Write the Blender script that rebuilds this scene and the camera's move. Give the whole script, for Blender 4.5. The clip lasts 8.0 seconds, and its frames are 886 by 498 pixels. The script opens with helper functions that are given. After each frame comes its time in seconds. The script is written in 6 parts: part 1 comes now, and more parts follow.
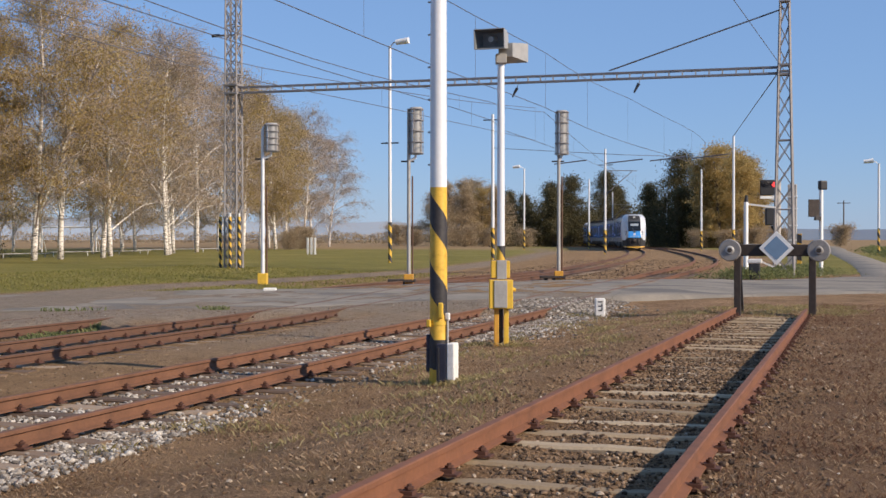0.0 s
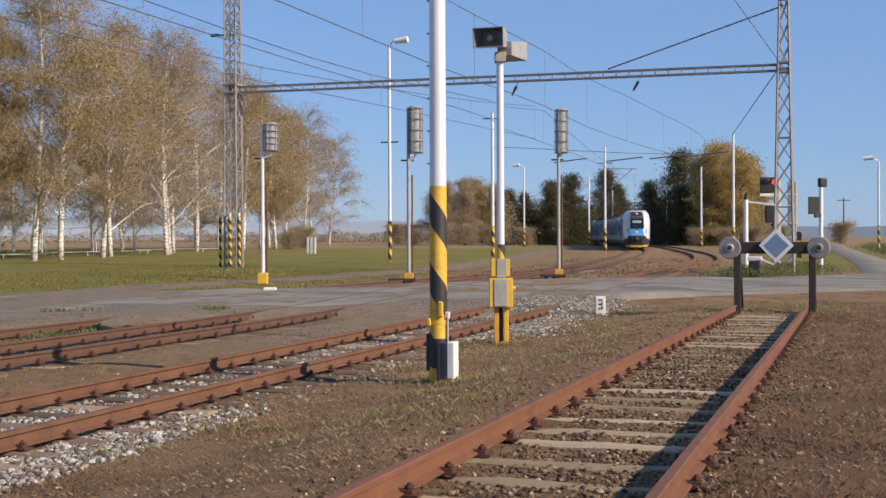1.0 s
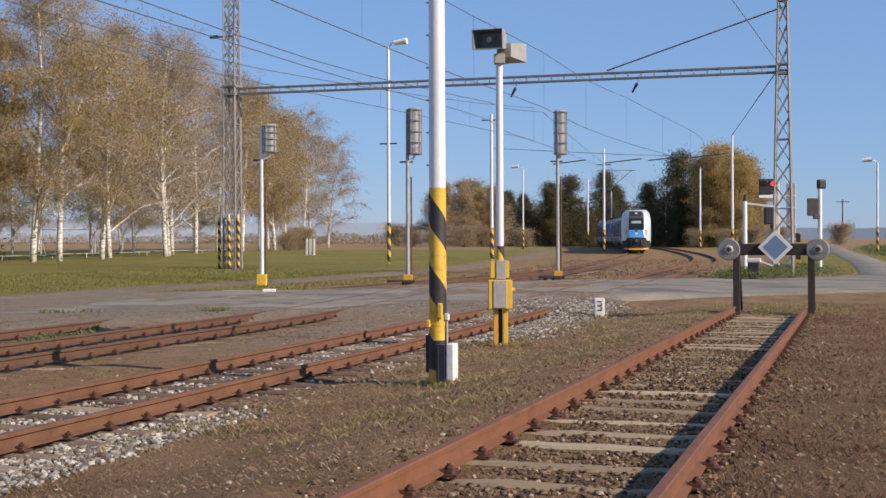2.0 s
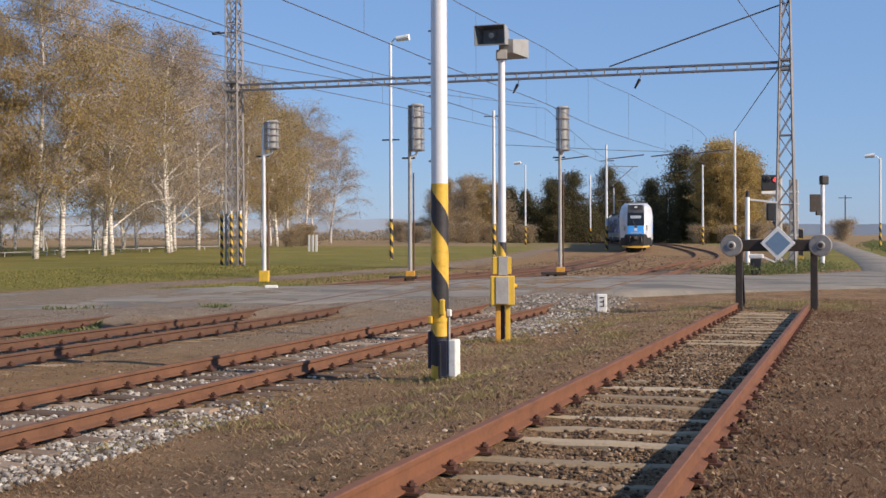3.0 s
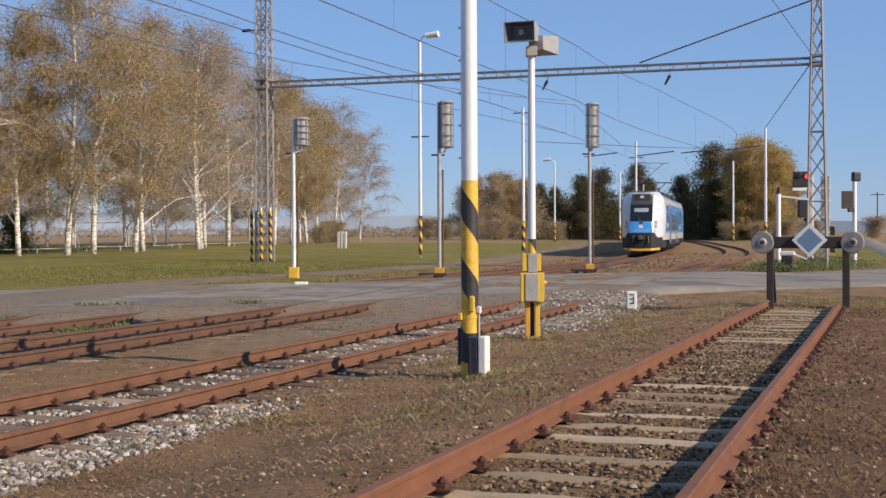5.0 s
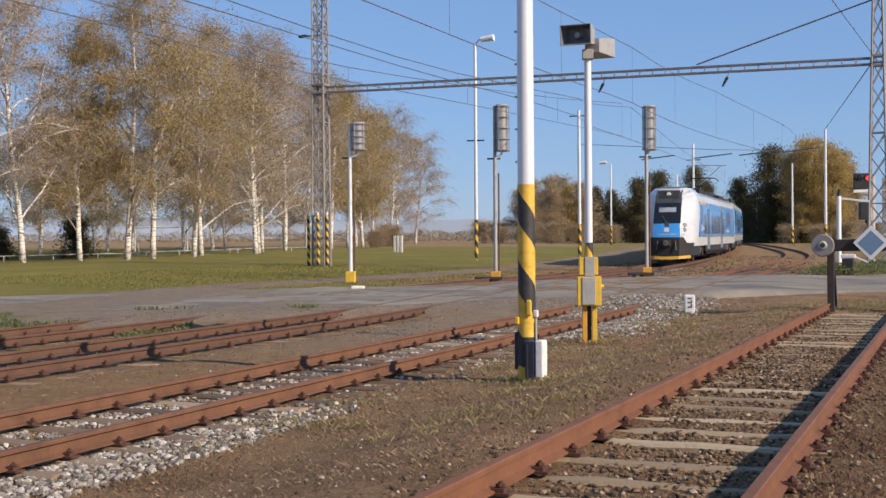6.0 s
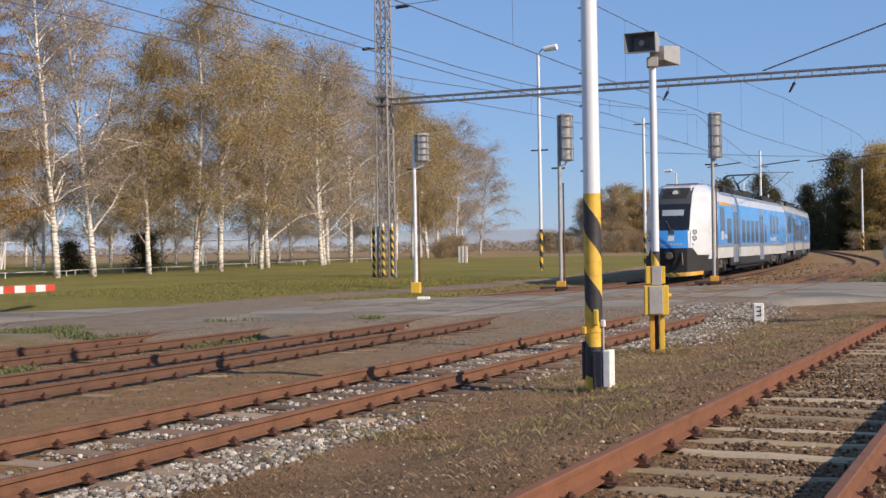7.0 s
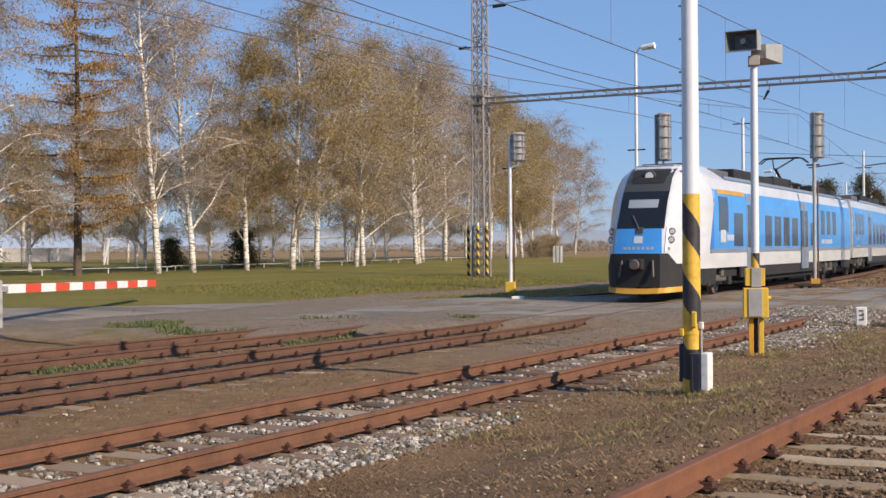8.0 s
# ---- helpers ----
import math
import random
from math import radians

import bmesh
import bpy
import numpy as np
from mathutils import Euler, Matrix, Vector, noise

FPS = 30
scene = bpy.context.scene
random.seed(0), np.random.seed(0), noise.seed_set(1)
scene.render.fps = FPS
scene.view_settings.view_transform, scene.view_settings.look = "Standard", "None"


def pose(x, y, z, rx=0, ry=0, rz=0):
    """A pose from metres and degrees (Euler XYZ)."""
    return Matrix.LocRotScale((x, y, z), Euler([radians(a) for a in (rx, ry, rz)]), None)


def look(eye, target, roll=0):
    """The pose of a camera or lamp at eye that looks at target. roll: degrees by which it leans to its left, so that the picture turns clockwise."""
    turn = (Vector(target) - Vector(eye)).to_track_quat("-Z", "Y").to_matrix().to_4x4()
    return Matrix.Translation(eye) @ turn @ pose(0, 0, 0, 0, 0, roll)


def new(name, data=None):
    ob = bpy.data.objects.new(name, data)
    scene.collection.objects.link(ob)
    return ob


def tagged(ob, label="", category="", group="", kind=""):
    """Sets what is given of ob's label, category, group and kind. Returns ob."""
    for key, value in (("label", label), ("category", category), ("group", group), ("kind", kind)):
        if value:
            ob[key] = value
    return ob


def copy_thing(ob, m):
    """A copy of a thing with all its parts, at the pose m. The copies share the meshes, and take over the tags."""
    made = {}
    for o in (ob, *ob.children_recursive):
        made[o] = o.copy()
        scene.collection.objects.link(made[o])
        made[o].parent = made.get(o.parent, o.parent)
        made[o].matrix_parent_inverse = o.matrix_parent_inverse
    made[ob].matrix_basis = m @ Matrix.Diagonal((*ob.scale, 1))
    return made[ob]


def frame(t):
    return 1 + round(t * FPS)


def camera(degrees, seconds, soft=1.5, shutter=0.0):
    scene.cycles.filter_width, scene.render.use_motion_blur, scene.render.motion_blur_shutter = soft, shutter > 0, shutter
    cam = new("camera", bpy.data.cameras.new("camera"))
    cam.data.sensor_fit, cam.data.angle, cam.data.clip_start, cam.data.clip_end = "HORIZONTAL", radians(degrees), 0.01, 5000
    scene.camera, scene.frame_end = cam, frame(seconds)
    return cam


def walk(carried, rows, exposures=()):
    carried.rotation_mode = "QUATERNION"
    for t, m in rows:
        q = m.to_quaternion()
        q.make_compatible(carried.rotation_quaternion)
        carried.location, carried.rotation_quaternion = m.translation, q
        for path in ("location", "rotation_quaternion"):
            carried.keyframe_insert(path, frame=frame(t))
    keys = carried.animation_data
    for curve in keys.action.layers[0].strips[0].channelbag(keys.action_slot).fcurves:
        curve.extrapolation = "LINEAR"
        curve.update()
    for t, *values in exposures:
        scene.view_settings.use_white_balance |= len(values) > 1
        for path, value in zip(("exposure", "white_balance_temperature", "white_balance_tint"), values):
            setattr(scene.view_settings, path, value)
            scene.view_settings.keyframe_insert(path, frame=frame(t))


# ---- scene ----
cam = camera(38.42, 8.0)
PATH = [
    (0.0, (0.000, 0.000, 1.660), (-0.433, 0.000, 17.830)),
    (0.5, (0.002, 0.001, 1.660), (-0.431, 0.066, 17.785)),
    (1.0, (0.006, 0.001, 1.659), (-0.485, 0.235, 17.834)),
    (1.5, (0.003, -0.006, 1.662), (-0.401, 0.227, 17.766)),
    (3.0, (-0.001, 0.010, 1.658), (-0.584, 0.254, 17.892)),
    (3.5, (-0.003, 0.008, 1.659), (-0.706, 0.276, 17.984)),
    (4.0, (-0.007, 0.009, 1.659), (-0.715, 0.258, 18.223)),
    (5.5, (-0.010, -0.008, 1.658), (-0.643, 0.304, 20.264)),
    (6.0, (-0.017, -0.012, 1.661), (-0.539, 0.421, 21.707)),
    (6.5, (-0.027, -0.011, 1.659), (-0.538, 0.495, 22.931)),
    (7.0, (-0.029, -0.026, 1.661), (-0.033, 0.952, 24.610)),
    (7.5, (-0.036, -0.027, 1.664), (0.159, 0.842, 26.150)),
    (8.0, (-0.056, -0.021, 1.664), (-0.022, 0.435, 28.857)),
]
walk(cam, [(t, pose(*eye, 90 + turn[0], turn[1], turn[2])) for t, eye, turn in PATH], [(0.0, 0.24, 6450, 17), (8.0, 0.24, 6450, 17)])

# ---------------------------------------------------------------- light
SUN_DIR = Vector((0.975, -0.22, 0.0)).normalized()
SUN_EL = radians(30)
sun = new("sun", bpy.data.lights.new("sun", "SUN"))
sun.data.energy, sun.data.angle, sun.data.color = 5.0, radians(0.53), (1.0, 0.87, 0.67)
sun.matrix_world = look((0, 0, 60), Vector((0, 0, 60)) - (SUN_DIR * math.cos(SUN_EL) + Vector((0, 0, math.sin(SUN_EL)))))
world = bpy.data.worlds.new("sky")
scene.world = world
world.use_nodes = True
sky = world.node_tree.nodes.new("ShaderNodeTexSky")
sky.sky_type, sky.sun_disc = "NISHITA", False
sky.sun_elevation, sky.sun_rotation = SUN_EL, math.atan2(SUN_DIR.x, SUN_DIR.y)
sky.air_density, sky.dust_density, sky.ozone_density = 1.0, 0.1, 6.0
sky_tint = world.node_tree.nodes.new("ShaderNodeMix")
sky_tint.data_type, sky_tint.blend_type = "RGBA", "MULTIPLY"
sky_tint.inputs[0].default_value = 1.0
sky_tint.inputs[7].default_value = (0.94, 0.965, 1.07, 1)
world.node_tree.links.new(sky.outputs[0], sky_tint.inputs[6])
# thin autumn haze evens the clear sky out
haze = world.node_tree.nodes.new("ShaderNodeMix")
haze.data_type = "RGBA"
haze.inputs[0].default_value = 0.55
haze.inputs[7].default_value = (2.1, 3.78, 6.2, 1)
world.node_tree.links.new(sky_tint.outputs[2], haze.inputs[6])
world.node_tree.links.new(haze.outputs[2], world.node_tree.nodes["Background"].inputs[0])
world.node_tree.nodes["Background"].inputs[1].default_value = 0.095


# ---------------------------------------------------------------- materials
class Nodes:
    def __init__(self, name, rough=0.8, metal=0.0):
        self.mat = bpy.data.materials.new(name)
        self.mat.use_nodes = True
        self.tree = self.mat.node_tree
        self.out = self.tree.nodes["Principled BSDF"]
        self.out.inputs["Roughness"].default_value = rough
        self.out.inputs["Metallic"].default_value = metal
        self.coord = self.add("ShaderNodeTexCoord")

    def add(self, kind, **sets):
        node = self.tree.nodes.new(kind)
        for key, value in sets.items():
            setattr(node, key, value)
        return node

    def link(self, a, b):
        self.tree.links.new(a, b)

    def noise(self, scale, detail=4.0, rough=0.6, stretch=None, space="Object"):
        node = self.add("ShaderNodeTexNoise")
        node.inputs["Scale"].default_value, node.inputs["Detail"].default_value, node.inputs["Roughness"].default_value = scale, detail, rough
        src = self.coord.outputs[space]
        if stretch:
            m = self.add("ShaderNodeMapping")
            m.inputs["Scale"].default_value = stretch
            self.link(src, m.inputs[0])
            src = m.outputs[0]
        self.link(src, node.inputs["Vector"])
        return node.outputs[0]

    def ramp(self, src, stops):
        node = self.add("ShaderNodeValToRGB")
        els = node.color_ramp.elements
        while len(els) < len(stops):
            els.new(0.5)
        for el, (p, c) in zip(els, stops):
            el.position, el.color = p, (*c, 1) if len(c) == 3 else c
        self.link(src, node.inputs[0])
        return node.outputs[0]

    def mix(self, fac, a, b, how="MIX"):
        node = self.add("ShaderNodeMix", data_type="RGBA", blend_type=how)
        for sock, value in ((node.inputs[0], fac), (node.inputs[6], a), (node.inputs[7], b)):
            if isinstance(value, (int, float)):
                sock.default_value = value
            elif isinstance(value, tuple):
                sock.default_value = (*value, 1)
            else:
                self.link(value, sock)
        return node.outputs[2]

    def math(self, op, a, b=None):
        node = self.add("ShaderNodeMath", operation=op)
        for sock, value in zip(node.inputs, (a, b)):
            if value is None:
                continue
            if isinstance(value, (int, float)):
                sock.default_value = value
            else:
                self.link(value, sock)
        return node.outputs[0]

    def color(self, src):
        if isinstance(src, tuple):
            self.out.inputs["Base Color"].default_value = (*src, 1)
        else:
            self.link(src, self.out.inputs["Base Color"])
        return self

    def bump(self, src, strength=0.4, dist=0.01):
        node = self.add("ShaderNodeBump")
        node.inputs["Strength"].default_value, node.inputs["Distance"].default_value = strength, dist
        self.link(src, node.inputs["Height"])
        self.link(node.outputs[0], self.out.inputs["Normal"])
        return self


def tone(c, k):
    return tuple(min(1.0, v * k) for v in c)


def worn(name, base, dark=0.6, light=1.2, scale=6.0, rough=0.7, metal=0.0, bump=0.2, stretch=None, dist=0.004):
    """A surface with broad stains and fine grain."""
    n = Nodes(name, rough, metal)
    big = n.noise(scale, 5, 0.6, stretch)
    fine = n.noise(scale * 9, 4, 0.7)
    col = n.ramp(big, [(0.28, tone(base, dark)), (0.5, base), (0.75, tone(base, light))])
    col = n.mix(0.35, col, n.ramp(fine, [(0.3, tone(base, dark)), (0.7, tone(base, light))]))
    n.color(col).bump(fine, bump, dist)
    return n.mat


def island(name, stops, rough=0.8, per_object=False, bump=0.0):
    """Colour drawn at random for each loose piece (or each object)."""
    n = Nodes(name, rough)
    if per_object:
        rnd = n.add("ShaderNodeObjectInfo").outputs["Random"]
    else:
        rnd = n.add("ShaderNodeNewGeometry").outputs["Random Per Island"]
    col = n.ramp(rnd, stops)
    fine = n.noise(30.0, 3, 0.7)
    col = n.mix(0.4, col, n.ramp(fine, [(0.25, (0.35, 0.33, 0.3)), (0.75, (1.0, 0.98, 0.95))]), "MULTIPLY")
    n.color(col)
    if bump:
        n.bump(fine, bump, 0.01)
    return n.mat


def leafy(name, stops):
    n = Nodes(name, 0.75)
    rnd = n.add("ShaderNodeNewGeometry").outputs["Random Per Island"]
    big = n.noise(0.45, 2, 0.5)
    v = n.math("ADD", n.math("MULTIPLY", rnd, 0.6), n.math("MULTIPLY", big, 0.5))
    n.color(n.ramp(v, stops))
    n.out.inputs["Specular IOR Level"].default_value = 0.15
    trans = n.add("ShaderNodeBsdfTranslucent")
    n.link(n.ramp(v, stops), trans.inputs[0])
    mixer = n.add("ShaderNodeMixShader")
    mixer.inputs[0].default_value = 0.5
    n.link(n.out.outputs[0], mixer.inputs[1])
    n.link(trans.outputs[0], mixer.inputs[2])
    n.link(mixer.outputs[0], n.tree.nodes["Material Output"].inputs[0])
    return n.mat


def ground_material():
    n = Nodes("ground", 0.95)
    n.out.inputs["Specular IOR Level"].default_value = 0.1
    def mask(name):
        return n.add("ShaderNodeAttribute", attribute_name=name).outputs["Fac"]
    big = n.noise(0.35, 6, 0.65)
    mid = n.noise(2.2, 6, 0.7)
    fine = n.noise(22.0, 6, 0.75)
    grit = n.noise(75.0, 3, 0.8)
    soil = n.ramp(mid, [(0.28, (0.11, 0.068, 0.035)), (0.5, (0.245, 0.16, 0.084)), (0.7, (0.41, 0.285, 0.16))])
    straw = n.ramp(fine, [(0.34, (0.11, 0.07, 0.042)), (0.52, (0.31, 0.21, 0.13)), (0.7, (0.54, 0.41, 0.28))])
    base = n.mix(n.ramp(big, [(0.35, (0, 0, 0)), (0.65, (1, 1, 1))]), soil, straw)
    base = n.mix(0.55, base, n.ramp(grit, [(0.36, (0.03, 0.018, 0.011)), (0.5, (0.25, 0.16, 0.095)), (0.64, (0.66, 0.5, 0.35))]))
    patchy = n.ramp(n.noise(0.7, 5, 0.75), [(0.3, (0.55, 0.5, 0.48)), (0.5, (0.92, 0.88, 0.86)), (0.7, (1.15, 1.12, 1.08))])
    base = n.mix(1.0, base, patchy, "MULTIPLY")
    moss = n.ramp(n.noise(0.9, 5, 0.7), [(0.54, (0, 0, 0)), (0.72, (1, 1, 1))])
    base = n.mix(n.math("MULTIPLY", moss, 0.45), base, n.ramp(fine, [(0.3, (0.07, 0.06, 0.022)), (0.7, (0.22, 0.18, 0.085))]))
    lawn = n.ramp(n.noise(0.16, 6, 0.7), [(0.3, (0.115, 0.12, 0.033)), (0.5, (0.20, 0.185, 0.055)), (0.7, (0.31, 0.26, 0.095))])
    lawn = n.mix(0.4, lawn, n.ramp(n.noise(5.0, 5, 0.8), [(0.3, (0.11, 0.115, 0.03)), (0.7, (0.33, 0.275, 0.10))]))
    field = n.ramp(n.noise(0.05, 5, 0.6, (0.3, 3.0, 1.0)), [(0.3, (0.22, 0.15, 0.085)), (0.7, (0.36, 0.26, 0.15))])
    gravel = n.ramp(grit, [(0.3, (0.10, 0.09, 0.08)), (0.5, (0.25, 0.225, 0.2)), (0.7, (0.46, 0.43, 0.39))])
    gravel = n.mix(0.5, gravel, n.ramp(mid, [(0.3, (0.14, 0.12, 0.10)), (0.7, (0.33, 0.29, 0.25))]))
    rust = n.ramp(n.noise(3.0, 6, 0.8), [(0.3, (0.13, 0.078, 0.04)), (0.5, (0.255, 0.163, 0.086)), (0.72, (0.40, 0.275, 0.158))])
    rust = n.mix(0.35, rust, n.ramp(grit, [(0.36, (0.04, 0.025, 0.015)), (0.5, (0.27, 0.175, 0.1)), (0.64, (0.6, 0.45, 0.3))]))
    col = n.mix(mask("rust"), base, rust)
    col = n.mix(mask("gravel"), col, gravel)
    col = n.mix(mask("lawn"), col, lawn)
    col = n.mix(mask("field"), col, field)
    heath = n.ramp(n.noise(1.6, 6, 0.75), [(0.3, (0.085, 0.045, 0.026)), (0.52, (0.19, 0.112, 0.066)), (0.72, (0.34, 0.225, 0.135))])
    heath = n.mix(0.45, heath, n.ramp(grit, [(0.36, (0.025, 0.014, 0.009)), (0.52, (0.19, 0.115, 0.07)), (0.66, (0.56, 0.42, 0.29))]))
    col = n.mix(mask("heath"), col, heath)
    col = n.mix(1.0, col, (0.92, 0.89, 0.83), "MULTIPLY")
    n.color(col)
    height = n.math("ADD", n.math("MULTIPLY", fine, 0.7), n.math("MULTIPLY", grit, 0.5))
    n.bump(height, 1.0, 0.05)
    return n.mat


def asphalt_material():
    n = Nodes("old_asphalt", 0.85)
    big = n.noise(0.5, 6, 0.7)
    fine = n.noise(40.0, 4, 0.8)
    col = n.ramp(big, [(0.28, (0.12, 0.104, 0.08)), (0.5, (0.21, 0.178, 0.136)), (0.72, (0.345, 0.292, 0.22))])
    col = n.mix(0.4, col, n.ramp(fine, [(0.3, (0.10, 0.09, 0.075)), (0.7, (0.32, 0.285, 0.235))]))
    patch = n.ramp(n.noise(0.22, 3, 0.5, (1.0, 2.2, 1.0)), [(0.56, (0, 0, 0)), (0.6, (1, 1, 1))])
    col = n.mix(n.math("MULTIPLY", patch, 0.6), col, (0.075, 0.068, 0.06))
    vor = n.add("ShaderNodeTexVoronoi", feature="DISTANCE_TO_EDGE")
    vor.inputs["Scale"].default_value = 0.55
    n.link(n.coord.outputs["Object"], vor.inputs["Vector"])
    crack = n.ramp(vor.outputs[0], [(0.0, (1, 1, 1)), (0.012, (0, 0, 0))])
    col = n.mix(n.math("MULTIPLY", crack, 0.6), col, (0.05, 0.05, 0.035))
    n.color(col).bump(fine, 0.3, 0.006)
    return n.mat


def striped_material(name, period, duty=0.45, phase=0.0, turn=1.0):
    """Yellow paint with a black band winding round the pole."""
    n = Nodes(name, 0.55)
    sep = n.add("ShaderNodeSeparateXYZ")
    n.link(n.coord.outputs["Object"], sep.inputs[0])
    ang = n.math("ARCTAN2", sep.outputs[1], sep.outputs[0])
    v = n.math("ADD", n.math("DIVIDE", sep.outputs[2], period), n.math("MULTIPLY", ang, turn / (2 * math.pi)))
    v = n.math("FRACT", n.math("ADD", v, 10.0 + phase))
    band = n.math("LESS_THAN", v, duty)
    dirt = n.noise(9.0, 5, 0.7)
    yel = n.ramp(dirt, [(0.25, (0.42, 0.24, 0.03)), (0.5, (0.66, 0.40, 0.045)), (0.75, (0.74, 0.48, 0.08))])
    blk = n.ramp(dirt, [(0.3, (0.018, 0.017, 0.018)), (0.7, (0.045, 0.04, 0.04))])
    n.color(n.mix(band, yel, blk)).bump(dirt, 0.1, 0.002)
    return n.mat


def birch_bark_material():
    n = Nodes("birch_bark", 0.85)
    marks = n.noise(3.0, 5, 0.75, (1.0, 1.0, 3.2))
    n.color(n.ramp(marks, [(0.36, (0.05, 0.042, 0.036)), (0.44, (0.36, 0.32, 0.27)), (0.52, (0.72, 0.67, 0.6)), (0.8, (0.82, 0.78, 0.72))])).bump(marks, 0.3, 0.02)
    return n.mat


M_GROUND = ground_material()
M_ASPHALT = asphalt_material()
M_RUST = worn("rusty_rail", (0.165, 0.066, 0.03), 0.55, 1.35, 3.0, 0.75, 0.0, 0.4)
M_RUSTFAR = worn("brown_rail", (0.105, 0.052, 0.03), 0.6, 1.35, 3.0, 0.7, 0.0, 0.3)
M_LOOPRAIL = worn("dark_rusty_rail", (0.145, 0.066, 0.034), 0.55, 1.35, 3.0, 0.75, 0.0, 0.4)
M_CLIP = worn("rusty_clip", (0.075, 0.03, 0.018), 0.5, 1.4, 12.0, 0.8)
M_SLEEPER = island("weathered_sleeper", [(0.0, (0.24, 0.175, 0.105)), (0.5, (0.36, 0.275, 0.175)), (1.0, (0.47, 0.375, 0.255))], 0.9, True, 0.5)
M_SLEEPDARK = island("dark_sleeper", [(0.0, (0.10, 0.065, 0.045)), (0.5, (0.20, 0.135, 0.09)), (1.0, (0.36, 0.27, 0.19))], 0.9, True, 0.5)
M_STONE = island("ballast_stone", [(0.0, (0.085, 0.07, 0.057)), (0.35, (0.20, 0.172, 0.142)), (0.75, (0.35, 0.318, 0.278)), (1.0, (0.6, 0.56, 0.5))], 0.9)
M_STONEDARK = island("old_stone", [(0.0, (0.06, 0.038, 0.024)), (0.5, (0.20, 0.13, 0.08)), (0.9, (0.34, 0.235, 0.15)), (0.97, (0.55, 0.47, 0.37)), (1.0, (0.68, 0.62, 0.54))], 0.95)
M_STONESOIL = island("dark_crumbly_stone", [(0.0, (0.035, 0.022, 0.013)), (0.5, (0.12, 0.075, 0.043)), (0.93, (0.25, 0.17, 0.105)), (1.0, (0.5, 0.42, 0.33))], 0.95)
M_STRAW = leafy("dry_grass", [(0.1, (0.13, 0.08, 0.045)), (0.5, (0.30, 0.195, 0.115)), (0.95, (0.56, 0.42, 0.27))])
M_HEATH = leafy("dead_weed", [(0.1, (0.085, 0.042, 0.026)), (0.5, (0.185, 0.10, 0.06)), (0.95, (0.36, 0.24, 0.155))])
M_GREEN = leafy("green_weed", [(0.1, (0.10, 0.125, 0.05)), (0.5, (0.17, 0.195, 0.08)), (0.9, (0.27, 0.27, 0.12))])
M_LAWN = leafy("lawn_blade", [(0.1, (0.15, 0.155, 0.04)), (0.5, (0.25, 0.23, 0.065)), (0.9, (0.38, 0.32, 0.115))])
M_GALV = worn("galvanised_steel", (0.72, 0.73, 0.74), 0.85, 1.06, 2.0, 0.4, 0.12, 0.1, (1, 1, 0.2))
M_GREYSTEEL = worn("grey_painted_steel", (0.36, 0.35, 0.33), 0.7, 1.2, 3.0, 0.6, 0.2)
M_SIGNALHEAD = worn("weathered_grey_housing", (0.30, 0.30, 0.29), 0.7, 1.2, 3.0, 0.5, 0.15)
M_MASTSTEEL = worn("weathered_mast_steel", (0.25, 0.235, 0.23), 0.6, 1.3, 2.0, 0.7, 0.1)
M_BEAMSTEEL = worn("dull_blue_grey_steel", (0.17, 0.17, 0.19), 0.7, 1.2, 2.0, 0.65, 0.2)
M_YELLOW = worn("yellow_paint", (0.68, 0.43, 0.045), 0.7, 1.1, 5.0, 0.5)
M_ORANGE = worn("orange_yellow_paint", (0.60, 0.30, 0.035), 0.6, 1.15, 5.0, 0.6)
M_WHITE = worn("white_paint", (0.78, 0.78, 0.76), 0.8, 1.05, 4.0, 0.5)
M_DIRTYWHITE = worn("dirty_white_concrete", (0.70, 0.69, 0.66), 0.65, 1.1, 9.0, 0.85)
M_CONCRETE = worn("grey_concrete", (0.40, 0.375, 0.34), 0.7, 1.2, 5.0, 0.9, 0.0, 0.4)
M_BLACK = worn("black_paint", (0.022, 0.022, 0.024), 0.7, 1.6, 6.0, 0.55)
M_NAVY = worn("dark_blue_cabinet", (0.022, 0.024, 0.04), 0.7, 1.5, 6.0, 0.5)
M_TAR = worn("tarred_timber", (0.035, 0.026, 0.022), 0.6, 1.8, 8.0, 0.8, 0.0, 0.5)
M_WIRE = worn("dark_wire", (0.09, 0.09, 0.10), 0.8, 1.2, 2.0, 0.5)
M_SPEAKER = worn("grey_plastic_horn", (0.33, 0.33, 0.32), 0.8, 1.1, 6.0, 0.45)
M_SPKDARK = worn("dark_horn_mouth", (0.14, 0.15, 0.155), 0.6, 1.6, 8.0, 0.5)
M_DISC = worn("grey_buffer_disc", (0.235, 0.225, 0.215), 0.6, 1.25, 9.0, 0.6)
M_PLATEBLUE = worn("blue_grey_plate", (0.17, 0.27, 0.39), 0.85, 1.1, 6.0, 0.45)
M_RED = worn("red_paint", (0.66, 0.075, 0.035), 0.8, 1.1, 6.0, 0.5)
M_BARK = birch_bark_material()
M_BARKDARK = worn("dark_bark", (0.10, 0.075, 0.055), 0.55, 1.5, 5.0, 0.9, 0.0, 0.6)
M_TWIG = worn("brown_twig", (0.31, 0.25, 0.21), 0.7, 1.4, 3.0, 0.9)
M_STRIPE_BIG = striped_material("black_yellow_spiral_broad", 0.86, 0.45, 0.04, 1.0)
M_STRIPE_FINE = striped_material("black_yellow_spiral_fine", 0.42, 0.5, 0.0, 1.0)
M_STRIPE = striped_material("black_yellow_spiral", 0.72, 0.5, 0.0, 1.0)
